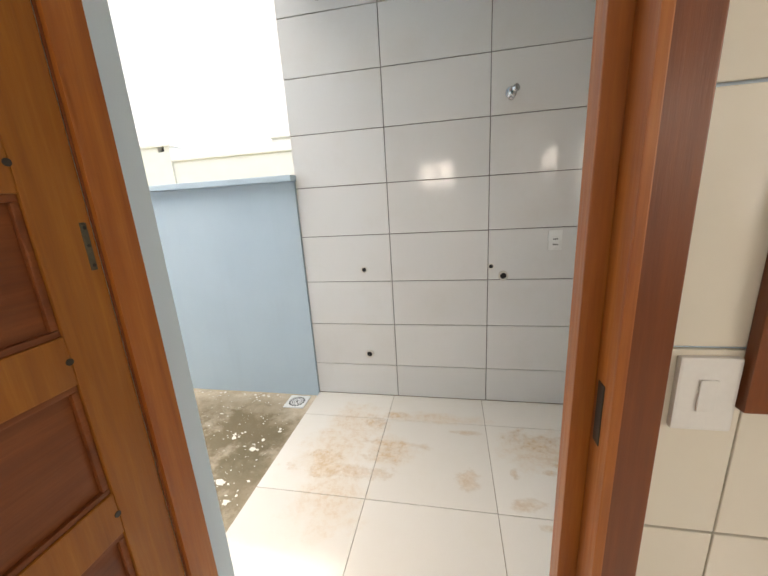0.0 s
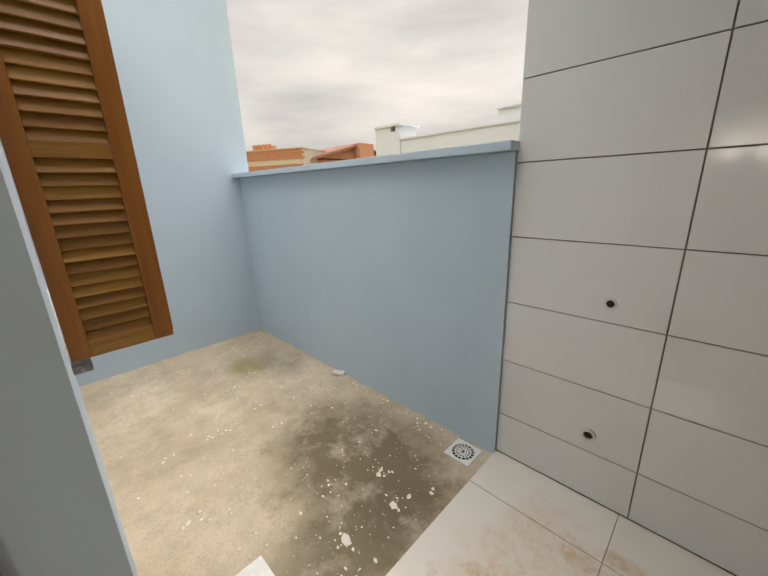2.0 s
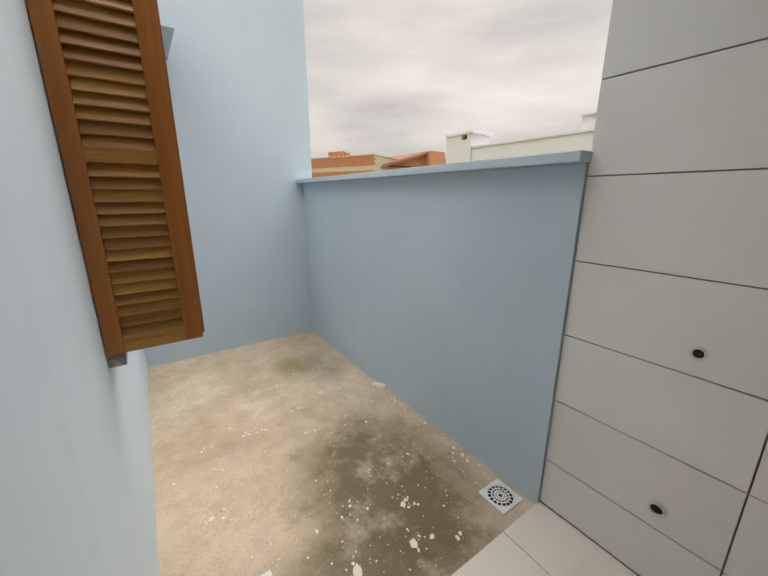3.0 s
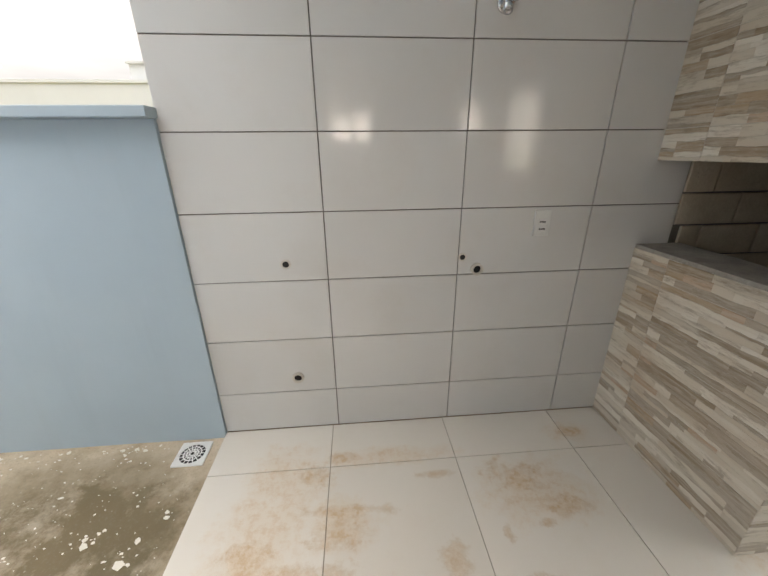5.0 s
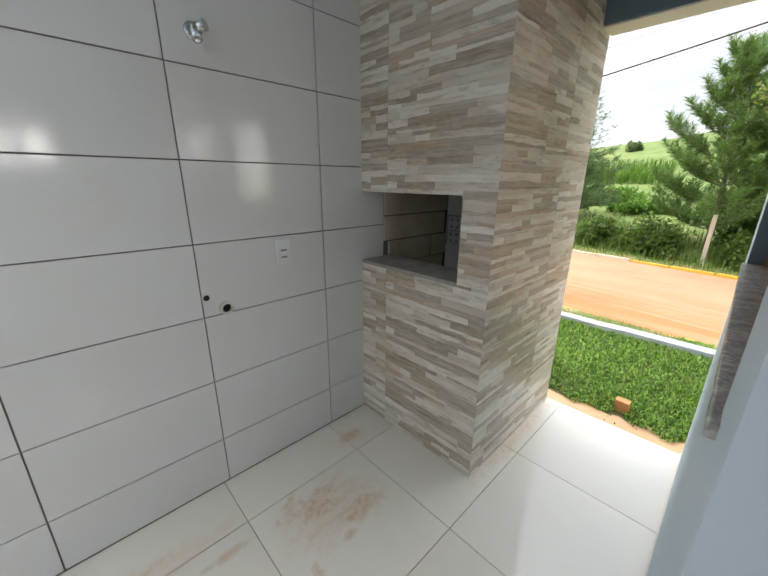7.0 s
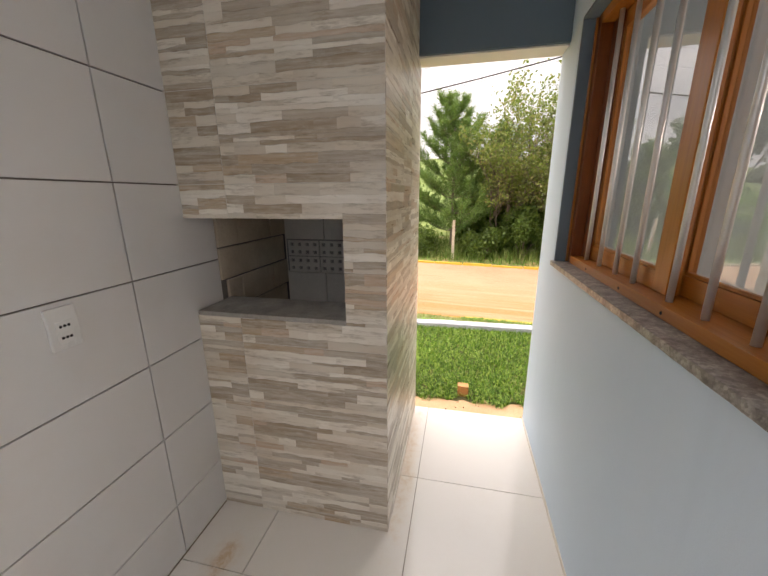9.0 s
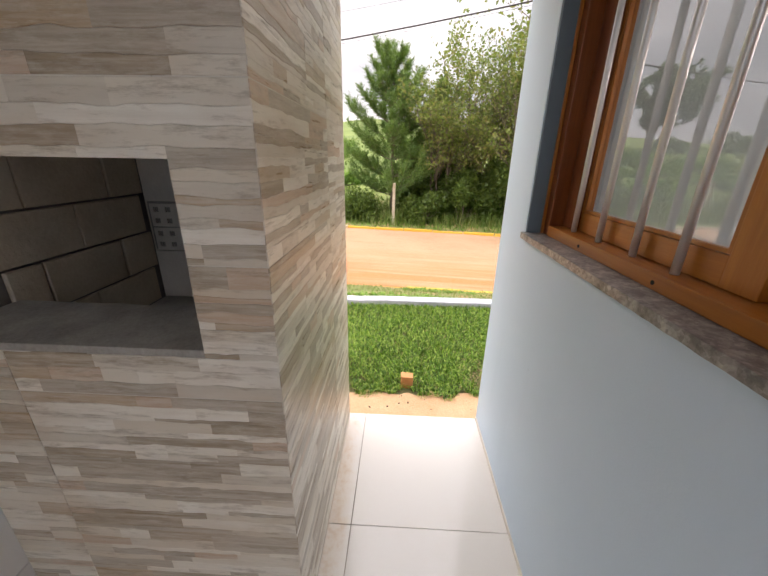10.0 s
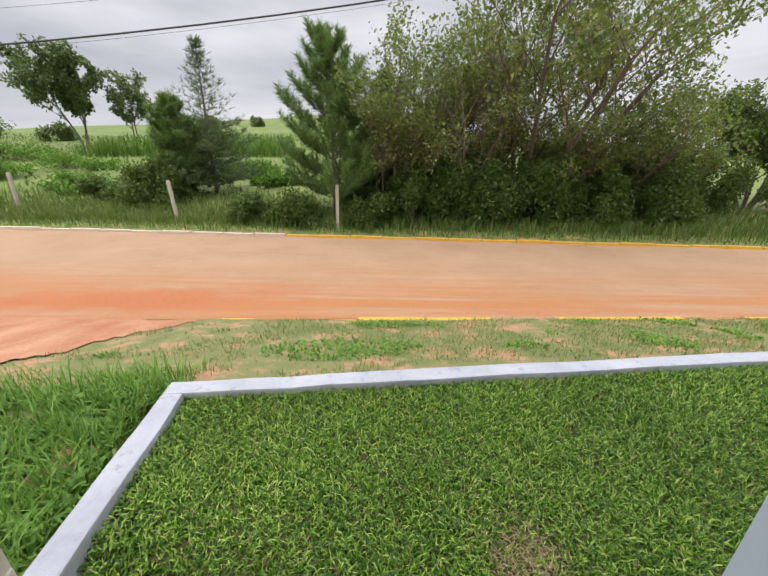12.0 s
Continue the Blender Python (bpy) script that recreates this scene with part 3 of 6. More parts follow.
def piece(name, sx, sy, sz, bevel, material, parent, x, y, z):
    """One small slab of a laid surface, its low corner at (x, y, z); alike slabs share a mesh."""
    key = (name, round(sx, 4), round(sy, 4), round(sz, 4), material.name)
    if key not in PIECES:
        b, X, Y, Z = bevel, sx, sy, sz
        axis = min(range(3), key=lambda i: (sx, sy, sz)[i])
        PIECES[key] = slab_mesh(name, (X, Y, Z), b, axis, material)
    ob = new(name, PIECES[key])
    ob.parent = parent
    ob.location = (x, y, z) if not parent else Vector((x, y, z)) - ORIGIN.get(parent.name, Vector())
    return ob


def slab_mesh(name, size, b, axis, material):
    """A slab chamfered round both broad faces: 20 faces or fewer."""
    u, v = [i for i in range(3) if i != axis]
    verts = []
    for d, inset in ((0.0, b), (b, 0.0), (size[axis] - b, 0.0), (size[axis], b)):
        for su, sv in ((0, 0), (1, 0), (1, 1), (0, 1)):
            p = [0.0, 0.0, 0.0]
            p[axis] = d
            p[u] = inset if su == 0 else size[u] - inset
            p[v] = inset if sv == 0 else size[v] - inset
            verts.append(p)
    faces = [(3, 2, 1, 0), (12, 13, 14, 15)]
    for k in range(3):
        for i in range(4):
            j = (i + 1) % 4
            faces.append((4 * k + i, 4 * k + j, 4 * k + 4 + j, 4 * k + 4 + i))
    me = fast_mesh(name, verts, faces, material)
    bm = bmesh.new()
    bm.from_mesh(me)
    bmesh.ops.recalc_face_normals(bm, faces=bm.faces)
    bm.to_mesh(me)
    bm.free()
    return me


# ---- ground and road ----
def road_near(y):
    return 6.38 + 0.075 * max(-30.0, min(30.0, y))


def road_far(y):
    return 12.25 + 0.17 * max(-13.0, min(13.0, y)) + 0.075 * (y - max(-13.0, min(13.0, y)))


def land(x, y):
    """Height of the ground."""
    n, f = road_near(y), road_far(y)
    wave = 0.03 * noise.noise(Vector((x * 0.8, y * 0.8, 0)))
    if x < 3.79:
        return -0.36 if y < 2.45 else -0.19 + wave
    if x < n:
        k = (x - 3.79) / (n - 3.79)
        return -0.13 - 0.75 * k + wave * min(1, k * 4) * min(1, (1 - k) * 6)
    if x < f:
        return -0.90 - 0.17 * (x - n) / (f - n)
    d = x - f
    rise = 0.125 * max(0.0, min(d - 1.5, 150.0)) * max(0.35, 1 - 0.0045 * abs(y - 14))
    return -1.02 + min(d, 1.0) * 0.05 + rise + wave + min(d * 0.02, 1.0) * noise.noise(Vector((x * 0.05, y * 0.05, 3)))


xs = [-600, -200, -80, -40, -20, -10, -5, 0, 2, 3.74, 3.80] + list(np.arange(4.0, 20, 0.35)) + list(np.arange(20, 60, 2.0)) + list(np.arange(60, 180, 8.0)) + [200, 260, 400, 900]
ys = [-900, -400, -200, -120, -80, -60, -45, -35, -28, -22, -18] + list(np.arange(-15, 18, 0.45)) + [18.5, 21, 25, 30, 36, 44, 54, 66, 80, 100, 140, 200, 400, 900]
gv = [(x, y, land(x, y)) for x in xs for y in ys]
ny = len(ys)
gf = [(i * ny + j, (i + 1) * ny + j, (i + 1) * ny + j + 1, i * ny + j + 1) for i in range(len(xs) - 1) for j in range(ny - 1)]
tagged(new("ground", fast_mesh("ground", gv, gf, GROUND, True)), "rough grassy land rising to a green hill", "ground", kind="structure")

rv, rf = [], []
ry = list(np.arange(-80, 80.1, 1.0))
for y in ry:
    n, f = road_near(y), road_far(y)
    for k in range(9):
        x = n + (f - n) * k / 8
        rv.append((x, y, land(x, y) + 0.03 + 0.012 * noise.noise(Vector((x * 1.7, y * 0.4, 5)))))
for i in range(len(ry) - 1):
    for k in range(8):
        a = i * 9 + k
        rf.append((a, a + 1, a + 10, a + 9))
tagged(new("road", fast_mesh("road", rv, rf, ROAD, True)), "unpaved orange dirt road with faint wheel tracks", "road", kind="structure")

# driveway of red clay that leaves the road
dv, df = [], []
dxs, dys = np.arange(4.2, 7.25, 0.08), np.arange(2.6, 14.01, 0.10)
for y in dys:
    for x in dxs:
        dv.append((x, y, land(x, y) + 0.010 + 0.014 * (1 + noise.noise(Vector((x * 1.1, y * 3.2, 6)))) * min(1.0, max(0.0, y - 3.6))))
nx = len(dxs)


def on_drive(x, y):
    return y > 3.15 + 1.5 * max(0, (6.75 - x)) * 0.34 + 0.18 * noise.noise(Vector((x * 2, y * 2, 9))) and x > 4.3 + 0.4 * noise.noise(Vector((y, 0, 4)))


for j in range(len(dys) - 1):
    for i in range(nx - 1):
        if on_drive(dxs[i] + 0.04, dys[j] + 0.05) and dxs[i] + 0.08 < road_near(dys[j]) + 0.35:
            df.append((j * nx + i, j * nx + i + 1, (j + 1) * nx + i + 1, (j + 1) * nx + i))
tagged(new("driveway", fast_mesh("driveway", dv, df, REDDIRT, True)), "rutted driveway of bare reddish clay", "driveway", kind="structure")

# strip of sand along the house front and the soil of the lawn
sv, sf = [], []
for i, x in enumerate(np.arange(2.02, 2.66, 0.08)):
    for y in np.arange(-6, 3.01, 0.15):
        sv.append((x, y, -0.225 + 0.012 * noise.noise(Vector((x * 6, y * 6, 0)))))
k = len(np.arange(-6, 3.01, 0.15))
sf = [(i * k + j, (i + 1) * k + j, (i + 1) * k + j + 1, i * k + j + 1) for i in range(7) for j in range(k - 1)]
tagged(new("sand_strip", fast_mesh("sand_strip", sv, sf, DIRT, True)), "strip of orange sand along the house front", "ground", kind="structure")


def lawn_z(x, y=0.0):
    k = max((x - 2.5) / 1.2, (y - 1.0) / 1.17 * 0.95 * max(0.0, min(1.0, (x - 2.52) / 0.35)))
    return -0.235 + 0.175 * max(0.0, min(1.0, k))


solid("lawn_soil", boxes((2.50, 3.70, -6.0, 2.18, -0.40, -0.36)), SOIL, "dark soil bed under the lawn", "soil", kind="structure")
lv = [(x, y, lawn_z(x, y) + 0.015 * noise.noise(Vector((x * 3, y * 3, 2)))) for x in np.arange(2.5, 3.71, 0.12) for y in np.arange(-6, 2.2, 0.2)]
k = len(np.arange(-6, 2.2, 0.2))
lf = [(i * k + j, (i + 1) * k + j, (i + 1) * k + j + 1, i * k + j + 1) for i in range(len(np.arange(2.5, 3.71, 0.12)) - 1) for j in range(k - 1)]
tagged(new("lawn_bed", fast_mesh("lawn_bed", lv, lf, SOIL, True)), "dark soil between the blades of the lawn", "soil", kind="structure")

# whitewashed kerb round the lawn
for nm, spec in (("lawn_kerb", (3.72, 3.845, -8.0, 2.29, -0.45, 0.0)), ("lawn_kerb", (2.12, 3.72, 2.165, 2.29, -0.45, 0.0))):
    bm = boxes(spec, bevel=0.012)
    bmesh.ops.subdivide_edges(bm, edges=[e for e in bm.edges if e.calc_length() > 1.0], cuts=40)
    for v in bm.verts:
        w = noise.noise(v.co * 3.1)
        v.co += Vector((0.012 * w, 0.012 * noise.noise(v.co * 2.7 + Vector((4, 0, 0))), 0.012 * noise.noise(v.co * 2.2 + Vector((0, 7, 0)))))
    solid(nm, bm, KERBPAINT, "rough whitewashed concrete kerb edging the lawn", "kerb", "lawn kerbs", "structure")

# kerb stones of the road
for i in range(30):
    y = -14.0 + i * 1.0
    x0, x1 = road_far(y), road_far(y + 1)
    z = land(x0 - 0.1, y)
    bm = bmesh.new()
    box(bm, -0.05, 0.06, 0.01, 0.99, -0.10, 0.15 + 0.012 * math.sin(i * 2.3), bevel=0.012)
    bmesh.ops.rotate(bm, verts=bm.verts, cent=(0, 0, 0), matrix=Matrix.Rotation(-math.atan2(x1 - x0, 1.0), 3, "Z"))
    bmesh.ops.translate(bm, verts=bm.verts, vec=(x0 + 0.05, y, z))
    yellow = y < 2.2
    solid("road_kerb", bm, YELLOW if yellow else KERBGREY, "yellow painted concrete kerb stone beside the dirt road" if yellow else "dusty unpainted kerb stone beside the dirt road", "kerb", "far road kerb")
for i in range(14):
    y = -11.0 + i * 1.0
    x0, x1 = road_near(y), road_near(y + 1)
    bm = bmesh.new()
    box(bm, -0.05, 0.05, 0.01, 0.99, -0.10, 0.052 + 0.010 * math.sin(i * 1.9), bevel=0.012)
    bmesh.ops.rotate(bm, verts=bm.verts, cent=(0, 0, 0), matrix=Matrix.Rotation(-math.atan2(x1 - x0, 1.0), 3, "Z"))
    bmesh.ops.translate(bm, verts=bm.verts, vec=(x0, y, -0.92))
    solid("road_kerb", bm, YELLOW, "half buried yellow painted kerb stone by the verge", "kerb", "near road kerb")

# ---- house shell ----
WALLTOP = 2.75


def pierced_wall(x0, x1, y0, y1, z0, z1, holes):
    """One connected wall along x with openings (x0, x1, z0, z1) through it."""
    gx = sorted({x0, x1, *(h[0] for h in holes), *(h[1] for h in holes)})
    gz = sorted({z0, z1, *(h[2] for h in holes), *(h[3] for h in holes)})
    full = {(i, k) for i in range(len(gx) - 1) for k in range(len(gz) - 1)
            if not any(h[0] < (gx[i] + gx[i + 1]) / 2 < h[1] and h[2] < (gz[k] + gz[k + 1]) / 2 < h[3] for h in holes)}
    bm, made = bmesh.new(), {}

    def corner(i, j, k):
        if (i, j, k) not in made:
            made[i, j, k] = bm.verts.new((gx[i], (y0, y1)[j], gz[k]))
        return made[i, j, k]

    for i, k in full:
        for j in (0, 1):
            bm.faces.new([corner(i, j, k), corner(i + 1, j, k), corner(i + 1, j, k + 1), corner(i, j, k + 1)])
        for near, p, q in (((i - 1, k), (i, k), (i, k + 1)), ((i + 1, k), (i + 1, k), (i + 1, k + 1)), ((i, k - 1), (i, k), (i + 1, k)), ((i, k + 1), (i, k + 1), (i + 1, k + 1))):
            if near not in full:
                bm.faces.new([corner(p[0], 0, p[1]), corner(q[0], 0, q[1]), corner(q[0], 1, q[1]), corner(p[0], 1, p[1])])
    return bm


WALL_HOUSE = solid("wall_house", pierced_wall(-3.60, 2.07, 0.55, 0.69, -0.3, WALLTOP, ((-2.75, -1.555, 0.92, 2.12), (-0.595, 0.262, -0.012, 2.13), (0.475, 1.777, 1.077, 2.13))), HOUSEBLUE, "pale blue painted house wall with openings", "wall", kind="structure")
# the opening left here is added, unseen, to let fill light indoors
solid("wall_front", boxes((1.93, 2.07, -2.35, -1.65, -0.36, WALLTOP), (1.93, 2.07, -0.55, 0.55, -0.36, WALLTOP), (1.93, 2.07, -1.65, -0.55, -0.36, 1.1), (1.93, 2.07, -1.65, -0.55, 2.1, WALLTOP)), HOUSEBLUE, "pale blue painted front wall of the house", "wall", kind="structure")
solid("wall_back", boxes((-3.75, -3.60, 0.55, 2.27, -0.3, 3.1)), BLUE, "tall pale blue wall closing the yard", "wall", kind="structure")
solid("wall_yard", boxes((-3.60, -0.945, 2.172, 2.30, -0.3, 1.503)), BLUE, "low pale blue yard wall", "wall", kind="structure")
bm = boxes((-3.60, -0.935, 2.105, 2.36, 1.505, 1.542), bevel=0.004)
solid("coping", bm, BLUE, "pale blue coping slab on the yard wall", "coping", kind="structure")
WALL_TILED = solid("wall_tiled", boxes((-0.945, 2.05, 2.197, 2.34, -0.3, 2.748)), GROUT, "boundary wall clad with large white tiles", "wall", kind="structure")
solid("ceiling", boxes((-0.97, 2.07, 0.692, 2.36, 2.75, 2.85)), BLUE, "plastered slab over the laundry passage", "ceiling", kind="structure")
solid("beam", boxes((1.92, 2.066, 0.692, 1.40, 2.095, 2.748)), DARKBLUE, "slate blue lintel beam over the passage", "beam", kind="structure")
solid("beam_soffit", boxes((1.935, 2.068, 0.693, 1.393, 2.085, 2.093)), WHITEWALL, "pale underside of the lintel", "beam", kind="structure")
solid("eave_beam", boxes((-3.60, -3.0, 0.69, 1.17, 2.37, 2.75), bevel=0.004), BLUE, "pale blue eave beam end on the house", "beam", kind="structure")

# inside of the house
solid("wall_inner_west", boxes((-1.75, -1.6, -2.2, 0.55, -0.3, 2.6)), WHITEWALL, "white plastered inside wall", "wall", kind="structure")
solid("wall_inner_south", boxes((-1.75, -0.55, -2.35, -2.2, -0.3, 2.6), (-0.55, 0.12, -2.35, -2.2, -0.3, 1.45), (-0.55, 0.12, -2.35, -2.2, 2.05, 2.6), (0.12, 1.55, -2.35, -2.2, -0.3, 2.6),
                                (1.55, 1.9, -2.35, -2.2, -0.3, 1.6), (1.55, 1.9, -2.35, -2.2, 2.1, 2.6), (1.9, 1.93, -2.35, -2.2, -0.3, 2.6)), WHITEWALL, "white plastered inside wall with two window openings", "wall", kind="structure")
solid("floor_inner", boxes((-1.6, 1.93, -2.2, 0.55, -0.06, -0.004)), FLOORTILE, "pale polished floor inside the house", "floor", kind="structure")
solid("ceiling_inner", boxes((-1.75, 2.07, -2.35, 0.69, 2.752, 2.85)), CEIL, "white ceiling inside the house", "ceiling", kind="structure")
for x0, x1, y0, y1 in ((-3.75, -1.75, -2.35, 0.69),):
    solid("roof_slab", boxes((x0, x1, y0, y1, 2.752, 2.85)), CEIL, "flat roof slab of the back rooms", "roof", kind="structure")
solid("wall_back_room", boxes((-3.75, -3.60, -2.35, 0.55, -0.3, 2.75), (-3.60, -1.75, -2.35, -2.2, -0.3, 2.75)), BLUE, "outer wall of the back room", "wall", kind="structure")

FLOOR = solid("floor", boxes((-0.945, 2.062, 0.55, 2.197, -0.30, -0.006)), GROUT_FLOOR, "floor bed of the laundry passage", "floor", kind="structure")
yv, yf = [], []
yx, yy = np.linspace(-3.60, -0.944, 46), np.linspace(0.69, 2.173, 26)
for x in yx:
    for y in yy:
        yv.append((x, y, -0.02 + 0.004 * noise.noise(Vector((x * 2.5, y * 2.5, 0))) - 0.003 * math.exp(-((x + 1.1) ** 2 + (y - 2.05) ** 2) / 0.03)))
k = len(yy)
yf = [(i * k + j, (i + 1) * k + j, (i + 1) * k + j + 1, i * k + j + 1) for i in range(len(yx) - 1) for j in range(k - 1)]
tagged(new("yard_floor", fast_mesh("yard_floor", yv, yf, CONCRETE, True)), "rough concrete yard floor with damp stains, moss and a painted shade patch", "floor", kind="structure")

# ---- door between kitchen and passage ----
door = thing("door_1", -0.14, 0.6, 0, "varnished wooden panel door standing open with its frame", "door", kind="structure")
part("jamb", boxes((-0.594, -0.584, 0.5535, 0.626, 0.0, 2.10), bevel=0.002), JAMBWOOD, door)
# dark strip added in place of the shaded gap beside the leaf
part("rebate", boxes((-0.594, -0.5925, 0.5482, 0.5533, 0.0, 2.10)), PANELWOOD, door, "dark strip for the shade in the gap between leaf and jamb")
part("jamb", boxes((0.2185, 0.261, 0.560, 0.6015, 0.0, 2.10), (0.248, 0.262, 0.500, 0.558, 0.0, 2.10), bevel=0.002), JAMBWOOD, door)
part("head", boxes((-0.594, 0.261, 0.565, 0.640, 2.10, 2.128), bevel=0.003), JAMBWOOD, door)
part("casing", boxes((0.262, 0.325, 0.526, 0.541, 0.0, 2.16), (0.256, 0.262, 0.520, 0.545, 0.0, 2.16), bevel=0.002), CASEWOOD, door, "dark red varnished casing")
part("strike_plate", boxes((0.2465, 0.2488, 0.526, 0.546, 0.985, 1.085), bevel=0.001), DARKMETAL, door, "dark metal strike plate")
LX0, LX1 = -0.632, -0.594
leaf = part("leaf", boxes((LX0, LX1, 0.455, 0.548, 0.01, 2.09), (LX0, LX1, -0.235, -0.145, 0.01, 2.09), (LX0, LX1, 0.115, 0.205, 0.01, 2.09), bevel=0.003), DOORWOOD, door)
rails = [(0.01, 0.225), (0.450, 0.540), (0.770, 0.860), (1.088, 1.176), (1.404, 1.492), (1.720, 1.805), (2.0, 2.09)]
for a, b in rails:
    for y0, y1 in ((0.205, 0.455), (-0.145, 0.115)):
        part("rail", boxes((LX0 + 0.001, LX1 - 0.001, y0, y1, a, b), bevel=0.003), DOORWOOD, leaf)
for (a, b), (c, d) in zip(rails[:-1], rails[1:]):
    for y0, y1 in ((0.205, 0.455), (-0.145, 0.115)):
        bm = bmesh.new()
        box(bm, LX0 + 0.012, LX1 - 0.014, y0, y1, b, c)
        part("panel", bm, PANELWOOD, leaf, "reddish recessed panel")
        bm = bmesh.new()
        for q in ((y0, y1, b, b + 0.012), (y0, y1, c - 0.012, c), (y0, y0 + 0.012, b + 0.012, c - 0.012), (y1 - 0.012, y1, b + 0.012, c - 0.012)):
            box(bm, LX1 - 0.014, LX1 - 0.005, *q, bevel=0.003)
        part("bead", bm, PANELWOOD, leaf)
for zz in (1.132, 0.815, 1.448, 0.495):
    bm = bmesh.new()
    rod(bm, (LX1 - 0.004, 0.452, zz), (LX1 + 0.001, 0.452, zz), 0.006, sides=10)
    part("peg", bm, DARKMETAL, leaf, "dark dowel peg")

hinge = part("hinge_plate", boxes((LX1 - 0.002, LX1 + 0.0022, 0.527, 0.538, 1.272, 1.356), bevel=0.002), OLDIRON, leaf, "tarnished metal hinge plate")
for zz in (1.281, 1.316, 1.347):
    bm = bmesh.new()
    rod(bm, (LX1 + 0.0015, 0.5325, zz), (LX1 + 0.0030, 0.5325, zz), 0.0033, sides=8)
    part("screw", bm, DARKMETAL, hinge)

# light switch on the inside wall
sw = thing("light_switch", 0.392, 0.541, 1.064, "white plastic light switch plate on ivory tiles", "switch")
part("plate", boxes((0.340, 0.414, 0.531, 0.5415, 1.020, 1.132), bevel=0.004), PVC, sw)
part("rocker", boxes((0.366, 0.388, 0.5275, 0.531, 1.052, 1.100), bevel=0.0015), PVC, sw)

# ---- passage window with bars ----
win = thing("window_1", 1.12, 0.6, 1.078, "varnished wooden sliding window with metal bars and granite sill", "window", kind="structure")
bm = boxes((0.43, 1.788, 0.560, 0.703, 1.0775, 1.100), bevel=0.003)
bmesh.ops.subdivide_edges(bm, edges=[e for e in bm.edges if e.calc_length() > 0.5], cuts=60)
for v in bm.verts:
    if v.co.y > 0.69:
        v.co += Vector((0, 0.0016 * noise.noise(v.co * 38), 0.0012 * noise.noise(v.co * 30 + Vector((0, 9, 0)))))
part("window_sill", bm, GRANITE, win, "speckled grey granite sill with a rough sawn edge")
part("reveal", boxes((1.766, 1.7765, 0.634, 0.688, 1.101, 2.128), (0.476, 0.488, 0.634, 0.688, 1.101, 2.128), (0.488, 1.766, 0.634, 0.688, 2.116, 2.128)), DARKBLUE, win, "slate grey reveal")
# dark casing wood also paints in the shade of the jambs' inner faces
part("frame_jamb", boxes((1.722, 1.776, 0.500, 0.632, 1.101, 2.128), bevel=0.003), CASEWOOD, win)
part("frame_jamb", boxes((0.476, 0.525, 0.500, 0.632, 1.101, 2.128), bevel=0.003), CASEWOOD, win)
part("frame_head", boxes((0.525, 1.722, 0.500, 0.632, 2.080, 2.128), bevel=0.003), SASHWOOD, win)
part("frame_rail", boxes((0.525, 1.722, 0.500, 0.634, 1.101, 1.135), bevel=0.003), SASHWOOD, win)
# added board: its dark wood imitates shade over the amber stile
part("stop_board", boxes((1.622, 1.7215, 0.5815, 0.587, 1.1365, 2.079), bevel=0.002), CASEWOOD, win, "added dark board for the shade over the sash stile")
part("frame_bead", boxes((1.756, 1.765, 0.633, 0.642, 1.102, 2.115), bevel=0.002), SASHUP, win, "amber edge bead against the reveal")
for x0, x1, w0, w1, yo in ((1.035, 1.720, 0.072, 0.098, 0.545), (0.527, 1.125, 0.058, 0.080, 0.505)):
    sash = part("sash", boxes((x0, x0 + w0, yo, yo + 0.034, 1.137, 2.078), (x1 - w1, x1, yo, yo + 0.034, 1.137, 2.078), bevel=0.003), SASHUP, win)
    part("sash_rail", boxes((x0 + w0, x1 - w1, yo + 0.001, yo + 0.033, 1.137, 1.195), bevel=0.003), SASHWOOD, sash)
    part("sash_rail", boxes((x0 + w0, x1 - w1, yo + 0.001, yo + 0.033, 2.018, 2.078), bevel=0.003), SASHWOOD, sash)
    part("glazing_bead", boxes((x1 - w1 - 0.010, x1 - w1 - 0.001, yo + 0.020, yo + 0.031, 1.196, 2.017), (x0 + w0 + 0.001, x0 + w0 + 0.010, yo + 0.020, yo + 0.031, 1.196, 2.017),
                               (x0 + w0 + 0.010, x1 - w1 - 0.010, yo + 0.020, yo + 0.031, 1.196, 1.205), bevel=0.002), SASHUP, sash)
    g = part("pane", boxes((x0 + w0, x1 - w1, yo + 0.015, yo + 0.019, 1.195, 2.018)), GLASS, sash, "clear window glass")
    g.visible_shadow = False
for x in (1.617, 1.472, 1.321, 1.185, 0.976, 0.834, 0.690, 0.560):
    bm = bmesh.new()
    rod(bm, (x, 0.597, 1.135), (x, 0.597, 2.08), 0.0085, sides=14)
    part("bar", bm, STEEL, win, "brushed aluminium bar")
# black discs paint the shaded screw holes on the rail
for x in (1.497, 1.185, 0.931):
    bm = bmesh.new()
    rod(bm, (x, 0.630, 1.116), (x, 0.6352, 1.116), 0.005, sides=10)
    part("screw_hole", bm, BLACK, win)
part("inner_casing", boxes((0.418, 0.476, 0.522, 0.541, 1.056, 2.19), (1.777, 1.825, 0.522, 0.541, 1.056, 2.19), (0.476, 1.777, 0.522, 0.541, 1.056, 1.076), (0.476, 1.777, 0.522, 0.541, 2.14, 2.19), bevel=0.003), CASEWOOD, win)

